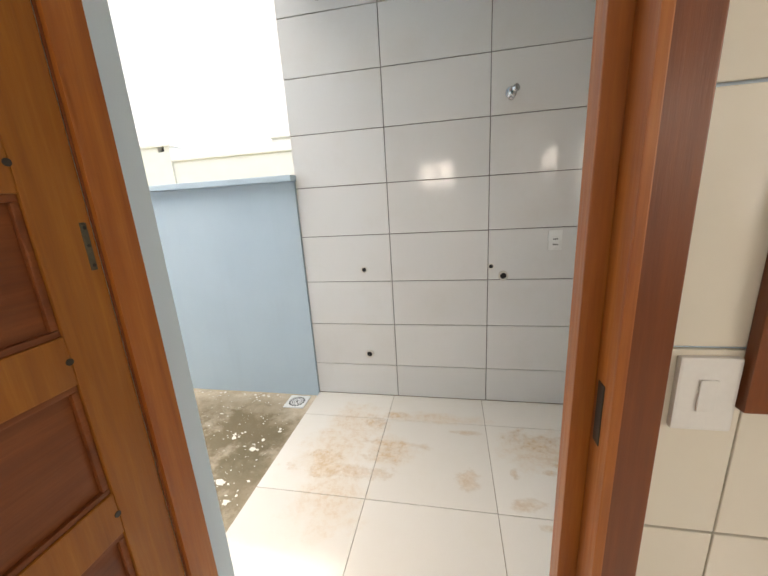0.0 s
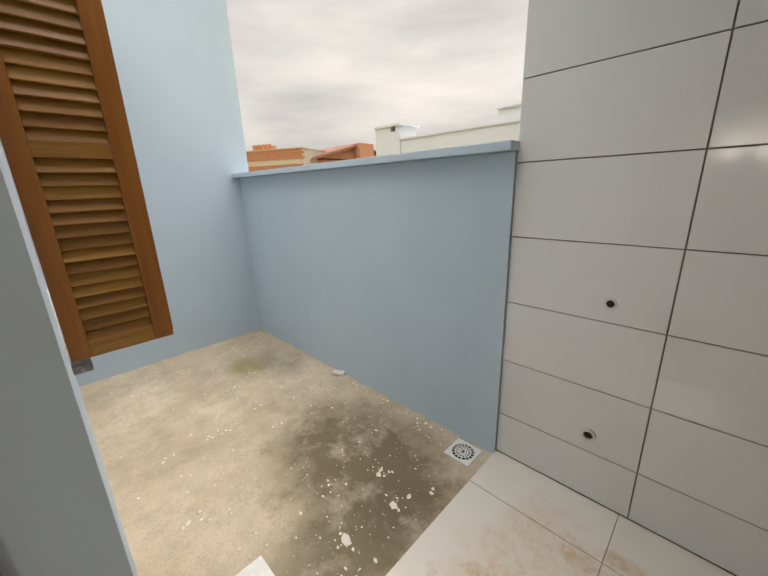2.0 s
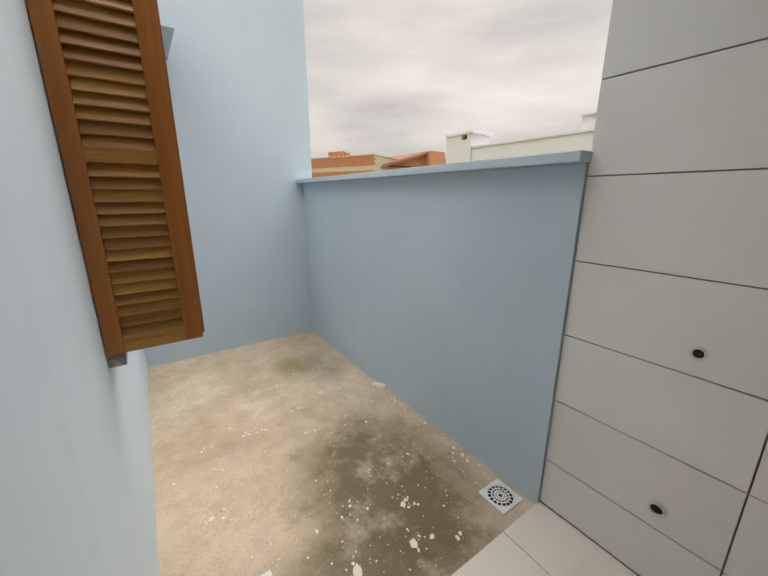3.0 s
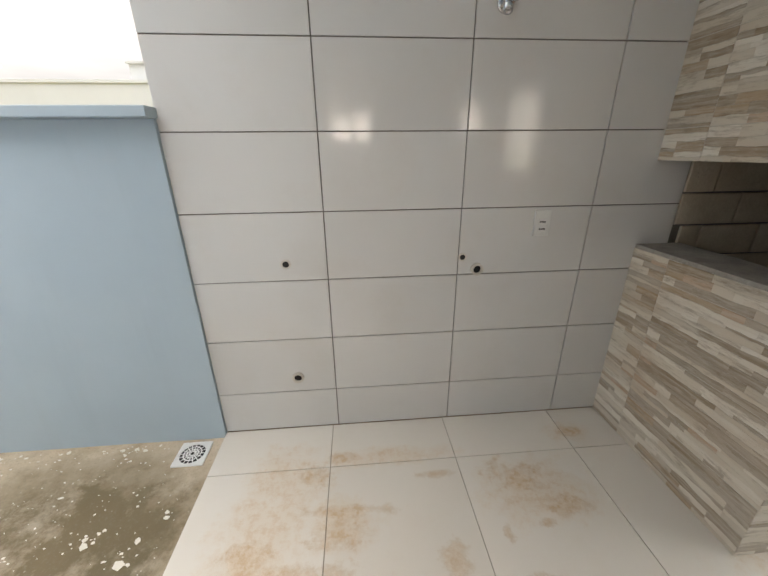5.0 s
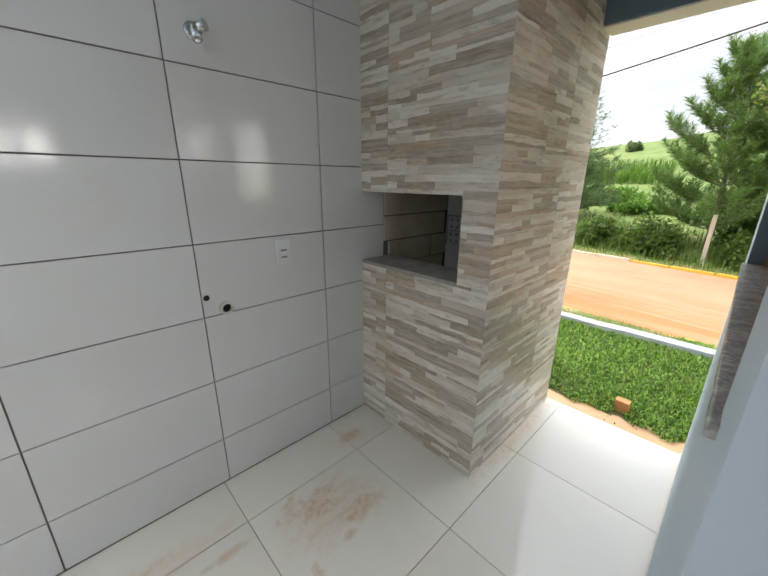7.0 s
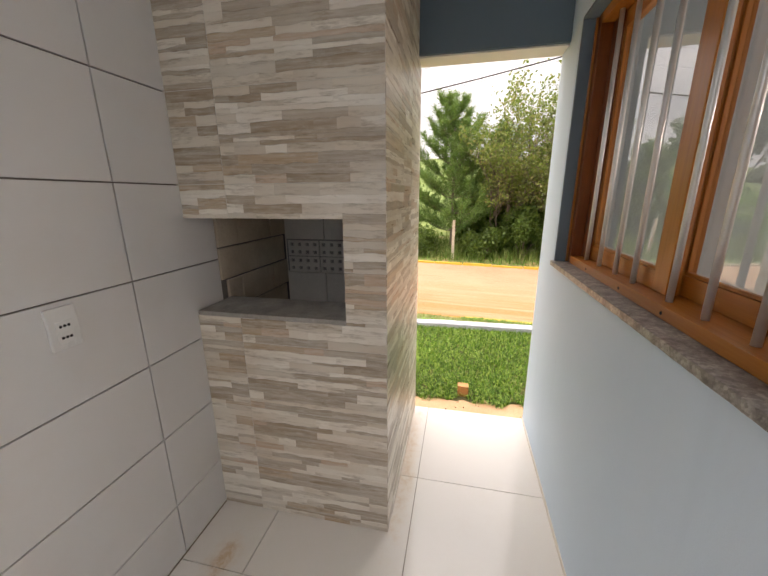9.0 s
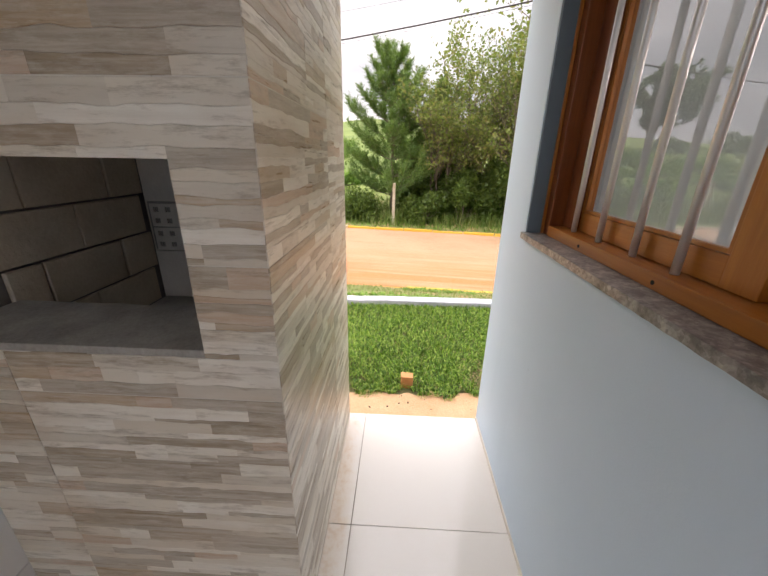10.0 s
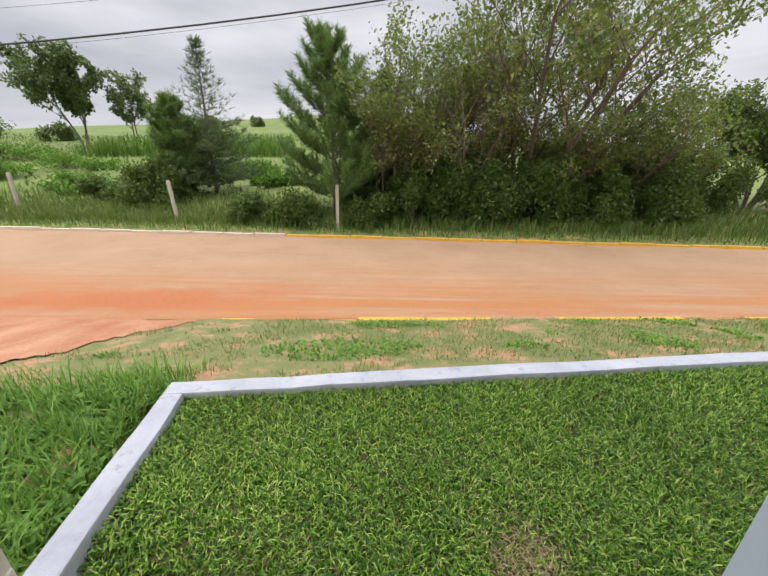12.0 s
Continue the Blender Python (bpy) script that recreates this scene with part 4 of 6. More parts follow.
# ---- yard window and its open shutter ----
yw = thing("window_2", -2.15, 0.6, 0.92, "wooden yard window with granite sill", "window", kind="structure")
part("window_sill", boxes((-2.79, -1.515, 0.56, 0.735, 0.892, 0.918), bevel=0.003), GRANITE, yw, "grey granite sill")
part("window_frame", boxes((-2.75, -2.70, 0.56, 0.64, 0.92, 2.12), (-1.605, -1.555, 0.56, 0.64, 0.92, 2.12), (-2.70, -1.605, 0.56, 0.64, 0.92, 0.97), (-2.70, -1.605, 0.56, 0.64, 2.07, 2.12), (-2.18, -2.12, 0.57, 0.63, 0.97, 2.07), bevel=0.003), JAMBWOOD, yw)
g = part("pane", boxes((-2.70, -2.18, 0.598, 0.602, 0.97, 2.07)), GLASS, yw)
g.visible_shadow = False
g = part("pane", boxes((-2.12, -1.605, 0.598, 0.602, 0.97, 2.07)), GLASS, yw)
g.visible_shadow = False
shut = thing("window_shutter", -1.51, 0.69, 0.935, "open louvred wooden shutter standing out from the wall", "shutter")
SX0, SX1 = -1.535, -1.505
part("stile", boxes((SX0, SX1, 0.693, 0.738, 0.935, 2.10), bevel=0.003), SHUTWOOD, shut)
part("stile", boxes((SX0, SX1, 0.898, 0.948, 0.935, 2.10), bevel=0.003), SHUTWOOD, shut)
for a, b in ((0.935, 0.985), (1.475, 1.515), (2.05, 2.10)):
    part("rail", boxes((SX0 + 0.001, SX1 - 0.001, 0.738, 0.898, a, b), bevel=0.002), SLATWOOD, shut)
for lo, hi in ((0.985, 1.475), (1.515, 2.05)):
    count = round((hi - lo) / 0.0335)
    for i in range(count):
        z = lo + (i + 0.5) * (hi - lo) / count
        bm = bmesh.new()
        box(bm, -0.0225, 0.0225, 0.738, 0.898, -0.0035, 0.0035, bevel=0.0015)
        bmesh.ops.rotate(bm, verts=bm.verts, cent=(0, 0, 0), matrix=Matrix.Rotation(radians(65 + 4 * math.sin(i * 1.7)), 3, "Y"))
        bmesh.ops.translate(bm, verts=bm.verts, vec=(-1.520, 0, z))
        part("slat", bm, SLATWOOD, shut)
part("folded_leaf", boxes((-1.572, -1.540, 0.70, 0.958, 0.938, 2.098), bevel=0.003), SHUTWOOD, shut, "second folded shutter leaf")

# ---- barbecue ----
bq = thing("barbecue", 1.58, 1.79, 0, "built-in barbecue clad in stacked stone strips with a sooty firebox", "barbecue")
core = part("core", boxes((1.1063, 2.03, 1.3935, 2.196, 0.0, 0.74), (1.1063, 1.31, 1.548, 2.196, 0.741, 0.945), (1.1063, 2.03, 1.3935, 1.5465, 0.741, 2.748), (1.900, 2.03, 1.548, 2.196, 0.741, 2.748), (1.1063, 1.20, 1.548, 2.196, 1.337, 2.748)), GROUT_PALE, bq, "masonry core with pale joints")
bm = boxes((1.106, 1.325, 1.547, 2.184, 0.946, 0.964), bevel=0.003)
bmesh.ops.subdivide_edges(bm, edges=[e for e in bm.edges if e.calc_length() > 0.1], cuts=8)
for v in bm.verts:
    if v.co.x > 1.2:
        v.co += Vector((0.02 * noise.noise(v.co * 9), 0, 0.006 * noise.noise(v.co * 14)))
part("ledge", bm, SOOT, bq, "sooty grey cement ledge")
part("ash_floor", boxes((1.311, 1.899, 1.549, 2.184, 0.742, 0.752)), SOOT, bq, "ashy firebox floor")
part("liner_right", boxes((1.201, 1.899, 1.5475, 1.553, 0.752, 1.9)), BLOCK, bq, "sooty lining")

# perforated bricks in the back of the firebox
for k in range(2):
    zb = 0.968 + k * 0.098
    for j in range(3):
        yb = 1.560 + j * 0.205
        bm = bmesh.new()
        rows, cols, w, h = 2, 4, 0.198, 0.092
        cw, ch = w / cols, h / rows
        for i in range(cols + 1):
            yc = yb + i * cw
            box(bm, 1.880, 1.893, max(yb, yc - 0.014), min(yb + w, yc + 0.014), zb, zb + h)
        for i in range(rows + 1):
            zc = zb + i * ch
            for c in range(cols):
                box(bm, 1.8805, 1.893, yb + c * cw + 0.014, yb + (c + 1) * cw - 0.014, max(zb, zc - 0.013), min(zb + h, zc + 0.013))
        part("perforated_brick", bm, BLOCK_PALE, bq, "pale perforated brick")
# panel in the darker ledge grey paints the shade inside the brick holes
part("hole_shadow_panel", boxes((1.894, 1.899, 1.556, 2.184, 0.966, 1.165)), SOOT, bq, "grey panel for the shade behind the brick holes")
for z0, z1 in ((0.755, 0.962), (1.170, 1.36), (1.364, 1.55), (1.554, 1.74)):
    for j in range(2):
        off = 0.0 if int(z0 * 10) % 2 else -0.16
        y0, y1 = max(1.556, 1.556 + j * 0.38 + off), min(2.182, 1.556 + (j + 1) * 0.38 + off - 0.006)
        if y1 - y0 > 0.05:
            part("block", boxes((1.881, 1.897, y0, y1, z0, z1), bevel=0.003), BLOCK_PALE, bq)
for r in range(7):
    z0 = 0.755 + r * 0.148
    for j in range(3):
        off = 0.0 if r % 2 else -0.15
        x0, x1 = max(1.312 if r < 2 else 1.275, 1.118 + j * 0.30 + off), min(1.878, 1.118 + (j + 1) * 0.30 + off - 0.008)
        if x1 - x0 > 0.04:
            piece("block", round(x1 - x0, 2), 0.014, 0.140, 0.003, BLOCK, bq, x0, 2.183 - 0.012 * (r % 2) * 0.2, z0)

# ---- small fittings on the tiled wall ----
def stub(name, x, z, r, proud, sleeve, label):
    t = thing(name, x, 2.187, z, label, "pipe")
    bm = bmesh.new()
    pipe(bm, (x, 2.186, z), (x, 2.186 - proud, z), r, r * 0.66)
    part("sleeve", bm, sleeve, t)
    # black disc closes the sleeve, painting the shade deep in the pipe
    bm = bmesh.new()
    rod(bm, (x, 2.1865, z), (x, 2.184, z), r * 0.67, sides=18)
    part("bore", bm, BLACK, t, "black disc for the shade in the bore")


stub("water_pipe_stub", -0.532, 0.921, 0.022, 0.004, PVC_OLD, "small open water pipe in the white tile wall")
stub("drain_pipe_stub", -0.536, 0.322, 0.029, 0.012, PVC_OLD, "open grey drain pipe low in the white tile wall")
stub("water_pipe_stub", 0.268, 0.927, 0.019, 0.004, PVC_OLD, "small open water pipe beside a tile joint")
stub("drain_pipe_stub", 0.340, 0.868, 0.029, 0.016, PVC_OLD, "open plastic drain pipe standing out of the tiles")

tap = thing("shutoff_valve", 0.355, 2.186, 1.876, "chrome water valve on the white tile wall", "valve")
bm = bmesh.new()
rod(bm, (0.355, 2.186, 1.876), (0.355, 2.181, 1.876), 0.030, 0.027, 24)
part("flange", bm, CHROME, tap)
bm = bmesh.new()
rod(bm, (0.355, 2.181, 1.876), (0.355, 2.135, 1.872), 0.019, 0.017, 16)
part("body", bm, CHROME, tap)
bm = bmesh.new()
pipe(bm, (0.352, 2.150, 1.868), (0.348, 2.132, 1.838), 0.0165, 0.011)
part("outlet", bm, CHROME, tap)
bm = bmesh.new()
rod(bm, (0.360, 2.150, 1.880), (0.378, 2.128, 1.886), 0.018, 0.020, 8)
part("knob", bm, CHROME, tap)

so = thing("power_outlet", 0.622, 2.186, 1.076, "white plastic wall outlet on the tiled wall", "outlet")
part("plate", boxes((0.585, 0.659, 2.176, 2.1865, 1.018, 1.134), bevel=0.003), PVC, so)
for dz in (-0.020, 0.012):
    part("socket", boxes((0.601, 0.643, 2.1735, 2.176, 1.070 + dz - 0.014, 1.070 + dz + 0.014), bevel=0.001), PVC, so)
    # pin holes are only black discs, coloured like their shade
    for dx in (-0.010, 0.0, 0.010):
        bm = bmesh.new()
        rod(bm, (0.622 + dx, 2.1737, 1.070 + dz), (0.622 + dx, 2.1728, 1.070 + dz), 0.0042, sides=8)
        part("pin_hole", bm, BLACK, so)

def tube_curve(name, pts, r, material):
    cu = bpy.data.curves.new(name, "CURVE")
    cu.dimensions, cu.bevel_depth, cu.bevel_resolution = "3D", r, 2
    sp = cu.splines.new("POLY")
    sp.points.add(len(pts) - 1)
    for q, p in zip(sp.points, pts):
        q.co = (*p, 1)
    cu.materials.append(material)
    return new(name, cu)


tagged(tube_curve("loose_wire", [(-0.70, 2.186, 2.46), (-0.70, 2.15, 2.455), (-0.685, 2.13, 2.44), (-0.665, 2.125, 2.425), (-0.64, 2.13, 2.43)], 0.006, CABLE), "short loose dark wire end on the tiled wall", "wire")

# floor drain
dr = thing("floor_drain", -1.077, 2.073, -0.022, "white square floor drain grate in the concrete", "drain")
bm = bmesh.new()
hx, hy, R = 0.075, 0.074, 0.060
ring = [(R * math.cos(2 * math.pi * i / 32), R * math.sin(2 * math.pi * i / 32)) for i in range(32)]
outer = []
for cx, cy in ring:
    s = min(hx / max(abs(cx), 1e-6), hy / max(abs(cy), 1e-6))
    outer.append((cx * s, cy * s))
zt, zb = -0.0165, -0.0285
V = [[bm.verts.new((-1.077 + p[0], 2.073 + p[1], z)) for p in loop] for loop, z in ((outer, zb), (outer, zt), (ring, zt), (ring, zb))]
for a in range(3):
    for i in range(32):
        j = (i + 1) % 32
        bm.faces.new((V[a][i], V[a][j], V[a + 1][j], V[a + 1][i]))
part("plate", bm, PVC, dr)
bm = bmesh.new()
for r in (0.012, 0.027, 0.042):
    for i in range(24):
        a0, a1 = 2 * math.pi * i / 24, 2 * math.pi * (i + 1) / 24
        q = [bm.verts.new((-1.077 + rr * math.cos(a), 2.073 + rr * math.sin(a), -0.0168)) for rr, a in ((r - 0.003, a0), (r + 0.003, a0), (r + 0.003, a1), (r - 0.003, a1))]
        bm.faces.new(q)
for i in range(16):
    a = 2 * math.pi * i / 16
    d, e = Vector((math.cos(a), math.sin(a), 0)), Vector((-math.sin(a), math.cos(a), 0)) * 0.0025
    c = Vector((-1.077, 2.073, -0.0172))
    bm.faces.new([bm.verts.new(c + p) for p in (d * 0.010 - e, d * 0.0605 - e, d * 0.0605 + e, d * 0.010 + e)])
part("grate", bm, PVC, dr)
# flat black plate paints the dark below the grate
part("sump", boxes((-1.14, -1.014, 2.012, 2.134, -0.032, -0.0215)), BLACK, dr, "black plate for the shade under the grate")

# loose bits on the yard floor
solid("tile_offcut", boxes((-1.352, -1.128, 0.88, 1.045, -0.018, 0.004), bevel=0.002), PVC, "broken white tile lying on the concrete", "tile")
bm = boxes((-2.285, -2.185, 2.115, 2.165, -0.018, 0.004), bevel=0.004)
bmesh.ops.rotate(bm, verts=bm.verts, cent=(-2.23, 2.14, 0), matrix=Matrix.Rotation(0.5, 3, "Z"))
for v in bm.verts:
    v.co += 0.008 * Vector((noise.noise(v.co * 40), noise.noise(v.co * 40 + Vector((3, 0, 0))), 0))
solid("cement_chip", bm, FLECK, "flat chip of cement by the yard wall", "rubble")


def flecks(name, spots, label):
    """Flat irregular paint drops, each a low shard."""
    rnd = random.Random(5)
    V, F = [], []
    for x, y, r in spots:
        r *= 0.72
        k = rnd.randint(5, 8)
        a0 = rnd.random() * 6
        st = rnd.uniform(0.5, 1.0)
        base = len(V)
        zf = -0.02 + 0.004 * noise.noise(Vector((x * 2.5, y * 2.5, 0)))
        for zz, sc in ((zf - 0.004, 1.0), (zf + 0.0016, 0.94)):
            for i in range(k):
                a = a0 + 2 * math.pi * i / k
                q = r * sc * (0.6 + 0.6 * noise.noise(Vector((x * 31 + i * 3.1, y * 29, 0))) ** 2 + 0.4 * math.sin(i * 2.1 + x * 40) ** 2)
                V.append((x + q * math.cos(a), y + q * st * math.sin(a), zz))
        F.append([base + k + i for i in range(k)])
        for i in range(k):
            j = (i + 1) % k
            F.append([base + i, base + j, base + k + j, base + k + i])
    tagged(new(name, fast_mesh(name, V, F, FLECK)), label, "paint drops", kind="stuff")


rnd = random.Random(11)
spots = [(-1.169, 1.323, 0.045), (-1.132, 1.577, 0.036), (-1.112, 1.66, 0.022), (-1.309, 1.655, 0.03), (-1.32, 1.68, 0.02), (-1.053, 1.769, 0.018), (-1.045, 1.745, 0.02), (-1.552, 1.876, 0.02), (-3.135, 0.945, 0.02), (-2.683, 1.501, 0.02),
         (-2.66, 1.53, 0.012), (-2.383, 1.522, 0.012), (-1.739, 0.896, 0.022), (-1.708, 2.14, 0.02), (-1.444, 2.13, 0.02), (-1.375, 2.13, 0.024), (-1.33, 2.12, 0.022), (-2.261, 1.168, 0.016), (-1.412, 1.262, 0.018), (-2.197, 1.33, 0.012),
         (-1.194, 1.807, 0.010), (-1.578, 1.638, 0.010), (-1.28, 1.70, 0.012), (-1.06, 1.22, 0.03), (-1.02, 1.35, 0.02)]
for _ in range(260):
    spots.append((rnd.uniform(-2.0, -0.99), rnd.uniform(0.95, 2.14), rnd.choice((0.003, 0.004, 0.005, 0.008))))
for _ in range(170):
    spots.append((rnd.uniform(-3.5, -1.9), rnd.uniform(0.75, 2.12), rnd.choice((0.003, 0.004, 0.006, 0.010, 0.014))))
for cx, cy in ((-1.17, 1.32), (-1.13, 1.57), (-1.31, 1.66), (-1.06, 1.23), (-1.44, 1.45), (-1.40, 2.12), (-1.74, 0.90), (-2.26, 1.17)):
    for _ in range(9):
        spots.append((cx + rnd.gauss(0, 0.035), cy + rnd.gauss(0, 0.035), rnd.choice((0.003, 0.005, 0.008, 0.014))))
for _ in range(40):
    spots.append((rnd.uniform(-2.4, -1.2), 2.15 - abs(rnd.gauss(0, 0.04)), rnd.choice((0.004, 0.006, 0.012))))
flecks("paint_flecks", spots, "dried whitish paint drops scattered on the concrete")

# wooden stump peg at the lawn's edge
bm = boxes((2.60, 2.66, 1.015, 1.105, -0.36, -0.125), bevel=0.004)
for v in bm.verts:
    v.co += 0.006 * Vector((noise.noise(v.co * 20), noise.noise(v.co * 20 + Vector((2, 0, 0))), noise.noise(v.co * 20 + Vector((0, 5, 0)))))
solid("wooden_peg", bm, PEGWOOD, "short orange wooden peg at the lawn's edge", "peg")
bm = bmesh.new()
rr = random.Random(3)
for _ in range(24):
    x, y, s = rr.uniform(2.15, 2.55), rr.gauss(1.0, 0.25), rr.uniform(0.003, 0.010)
    m = Matrix.LocRotScale((x, y, -0.222), Euler((rr.random() * 6, rr.random() * 6, rr.random() * 6)), (s, s * 0.7, s * 0.6))
    bmesh.ops.create_icosphere(bm, subdivisions=1, radius=1.0, matrix=m)
tagged(part("grit", bm, DARKMETAL), "dark grit scattered on the sand strip", "grit", kind="stuff")


# ---- grass ----
def blades(name, pts, length, width, lean, material, label, category, seed, curl=0.5):
    """Many bent blades, each two faces long, rooted at pts."""
    g = np.random.RandomState(seed)
    P = np.array(pts)
    n = len(P)
    L = g.uniform(*length, n)[:, None]
    W = g.uniform(*width, n)[:, None]
    az = g.uniform(0, 2 * np.pi, n)
    tilt = g.uniform(*lean, n)[:, None]
    d = np.stack([np.cos(az), np.sin(az), np.zeros(n)], 1)
    s = np.stack([-np.sin(az), np.cos(az), np.zeros(n)], 1)
    up = np.array([0, 0, 1.0])
    mid = P + L * 0.55 * (np.sin(tilt * 0.6) * d + np.cos(tilt * 0.6) * up)
    t2 = np.minimum(tilt * (1 + curl), 2.2)
    tip = mid + L * 0.45 * (np.sin(t2) * d + np.cos(t2) * up)
    V = np.stack([P - s * W * 0.5, P + s * W * 0.5, mid + s * W * 0.45, mid - s * W * 0.45, tip], 1).reshape(-1, 3)
    F = []
    for i in range(n):
        b = 5 * i
        F.append((b, b + 1, b + 2, b + 3))
        F.append((b + 3, b + 2, b + 4))
    return tagged(new(name, fast_mesh(name, V, F, material)), label, category, kind="stuff")


g = np.random.RandomState(1)
pts = []
while len(pts) < 86000:
    x, y = g.uniform(2.50, 3.74), g.uniform(-5.2, 2.19)
    if y < -2.6 and g.rand() < 0.5:
        continue
    bare = math.hypot((x - 2.70) / 0.13, (y - 0.42) / 0.17)
    if bare < 1.0 and g.rand() < 0.75:
        continue
    if x < 2.54 + 0.03 * math.sin(y * 13) + 0.03 * math.sin(y * 31):
        continue
    pts.append((x, y, lawn_z(x, y) - 0.005))
blades("lawn", pts, (0.034, 0.078), (0.0045, 0.0090), (0.45, 1.35), LAWN, "dense bright green lawn of broad short blades", "grass", 2)
pts = [(x, y, lawn_z(x, y) - 0.004) for x, y in zip(g.normal(2.70, 0.09, 700), g.normal(0.42, 0.11, 700)) if 2.52 < x < 3.6]
pts += [(x, y, lawn_z(x, y)) for x, y in zip(g.uniform(2.53, 3.7, 1500), g.uniform(-4, 2.18, 1500))]
blades("dry_lawn_blades", pts, (0.03, 0.075), (0.004, 0.007), (0.7, 1.4), STRAW, "dry straw coloured blades among the lawn", "grass", 3)


def verge_pts(n, seed, keep):
    g = np.random.RandomState(seed)
    out = []
    while len(out) < n:
        y = g.uniform(-9, 9)
        x = g.uniform(3.83, road_near(y) - 0.02)
        if on_drive(x, y) or not keep(x, y, g):
            continue
        out.append((x, y, land(x, y) - 0.004))
    return out


def bare_soil(x, y):
    return (y > 2.4 and noise.noise(Vector((x * 2.1, y * 2.1, 31))) > -0.12) or noise.noise(Vector((x * 1.6, y * 1.3, 20))) > 0.22 or (((x - 4.55) / 0.30) ** 2 + ((y - 1.55) / 0.62) ** 2 < 1)


blades("verge_grass", verge_pts(21000, 4, lambda x, y, g: not bare_soil(x, y) or g.rand() < 0.08), (0.03, 0.10), (0.004, 0.008), (0.4, 1.3), VERGE, "thin yellowish grass on the road verge", "grass", 5)
blades("verge_weeds", verge_pts(2800, 6, lambda x, y, g: (((x - 4.9) / 0.4) ** 2 + ((y - 1.2) / 0.8) ** 2 < 1 and g.rand() < 0.6) or noise.noise(Vector((x * 1.6, y * 1.6, 7))) > 0.42), (0.04, 0.10), (0.014, 0.03), (0.7, 1.3), WEED, "low broad-leaved weeds on the verge", "weeds", 7)
pts = []
while len(pts) < 7000:
    x, y = g.uniform(2.0, 4.5), 2.30 + abs(g.normal(0, 1.0))
    edge = 4.05 + 0.22 * noise.noise(Vector((y * 1.7, 0, 8))) - 0.05 * (y - 2.3)
    if y < 5.5 and not on_drive(x, y) and (x < edge or g.rand() < 0.04) and (noise.noise(Vector((x * 2.4, y * 2.4, 15))) > -0.28 or g.rand() < 0.25):
        pts.append((x, y, max(-0.33, land(x, y)) - 0.01))
blades("weed_patch", pts, (0.06, 0.17), (0.012, 0.034), (0.5, 1.4), WEED, "lush green weeds beside the lawn kerb", "weeds", 8)
pts = [(x, y, max(-0.33, land(x, y)) - 0.01) for x, y in zip(g.uniform(2.0, 4.25, 3800), 2.31 + np.abs(g.normal(0, 0.9, 3800))) if not on_drive(x, y)]
blades("weed_grass", pts, (0.14, 0.34), (0.004, 0.009), (0.2, 1.0), WEED, "long thin grass standing among the weeds", "grass", 14)
pts = []
while len(pts) < 26000:
    y = g.uniform(-16, 24)
    d = abs(g.normal(0, 2.6))
    if d < 0.4 or (d < 1.2 and g.rand() < 0.8):
        continue
    x = road_far(y) + d + 0.15
    pts.append((x, y, land(x, y) - 0.02))
blades("roadside_grass", pts, (0.22, 0.60), (0.014, 0.03), (0.1, 0.8), TALL, "tall rough grass across the road", "grass", 9)
pts = []
while len(pts) < 9000:
    y = g.uniform(-14, 22)
    x = road_far(y) + g.uniform(0.32, 1.6)
    pts.append((x, y, land(x, y) - 0.01))
blades("roadside_turf", pts, (0.06, 0.18), (0.010, 0.018), (0.4, 1.2), WEED, "short green turf behind the far kerb", "grass", 10)
pts = []
while len(pts) < 9000:
    x = g.uniform(17, 60)
    y = g.uniform(-5, 60)
    pts.append((x, y, land(x, y) - 0.05))
blades("field_grass", pts, (0.2, 0.5), (0.06, 0.14), (0.5, 1.4), TALL, "rough pasture on the slope", "grass", 12)
pts = [(x + g.normal(0, 0.12), y, land(x, y) - 0.05) for x in np.arange(33, 40, 0.9) for y in np.arange(6, 22, 0.16)]
pts = [p for p in pts for _ in range(3)]
blades("corn_rows", pts, (0.9, 1.7), (0.06, 0.12), (0.1, 0.7), CORN, "rows of young corn on the hillside", "corn", 13)


# ---- trees ----
def leaf_cloud(C, size, seed, aspect=0.5, droop=0.3):
    """Pointed leaves (two triangles folded on the rib) at the given places."""
    g = np.random.RandomState(seed)
    C = np.asarray(C)
    n = len(C)
    d = g.normal(size=(n, 3))
    d[:, 2] -= droop
    d /= np.linalg.norm(d, axis=1)[:, None]
    r = g.normal(size=(n, 3))
    s = np.cross(d, r)
    s /= np.linalg.norm(s, axis=1)[:, None]
    L = g.uniform(*size, n)[:, None]
    V = np.stack([C, C + d * L * 0.5 + s * L * aspect * 0.5, C + d * L, C + d * L * 0.5 - s * L * aspect * 0.5], 1).reshape(-1, 3)
    F = np.arange(4 * n).reshape(n, 4)
    return V, F


def limb_mesh(segs, sides=5):
    V, F = [], []
    for a, b, r0, r1 in segs:
        a, b = Vector(a), Vector(b)
        q = (b - a).to_track_quat("Z", "Y").to_matrix()
        base = len(V)
        for p, r in ((a, r0), (b, r1)):
            for i in range(sides):
                t = 2 * math.pi * i / sides
                V.append(tuple(p + q @ Vector((r * math.cos(t), r * math.sin(t), 0))))
        for i in range(sides):
            j = (i + 1) % sides
            F.append((base + i, base + j, base + sides + j, base + sides + i))
    return V, F


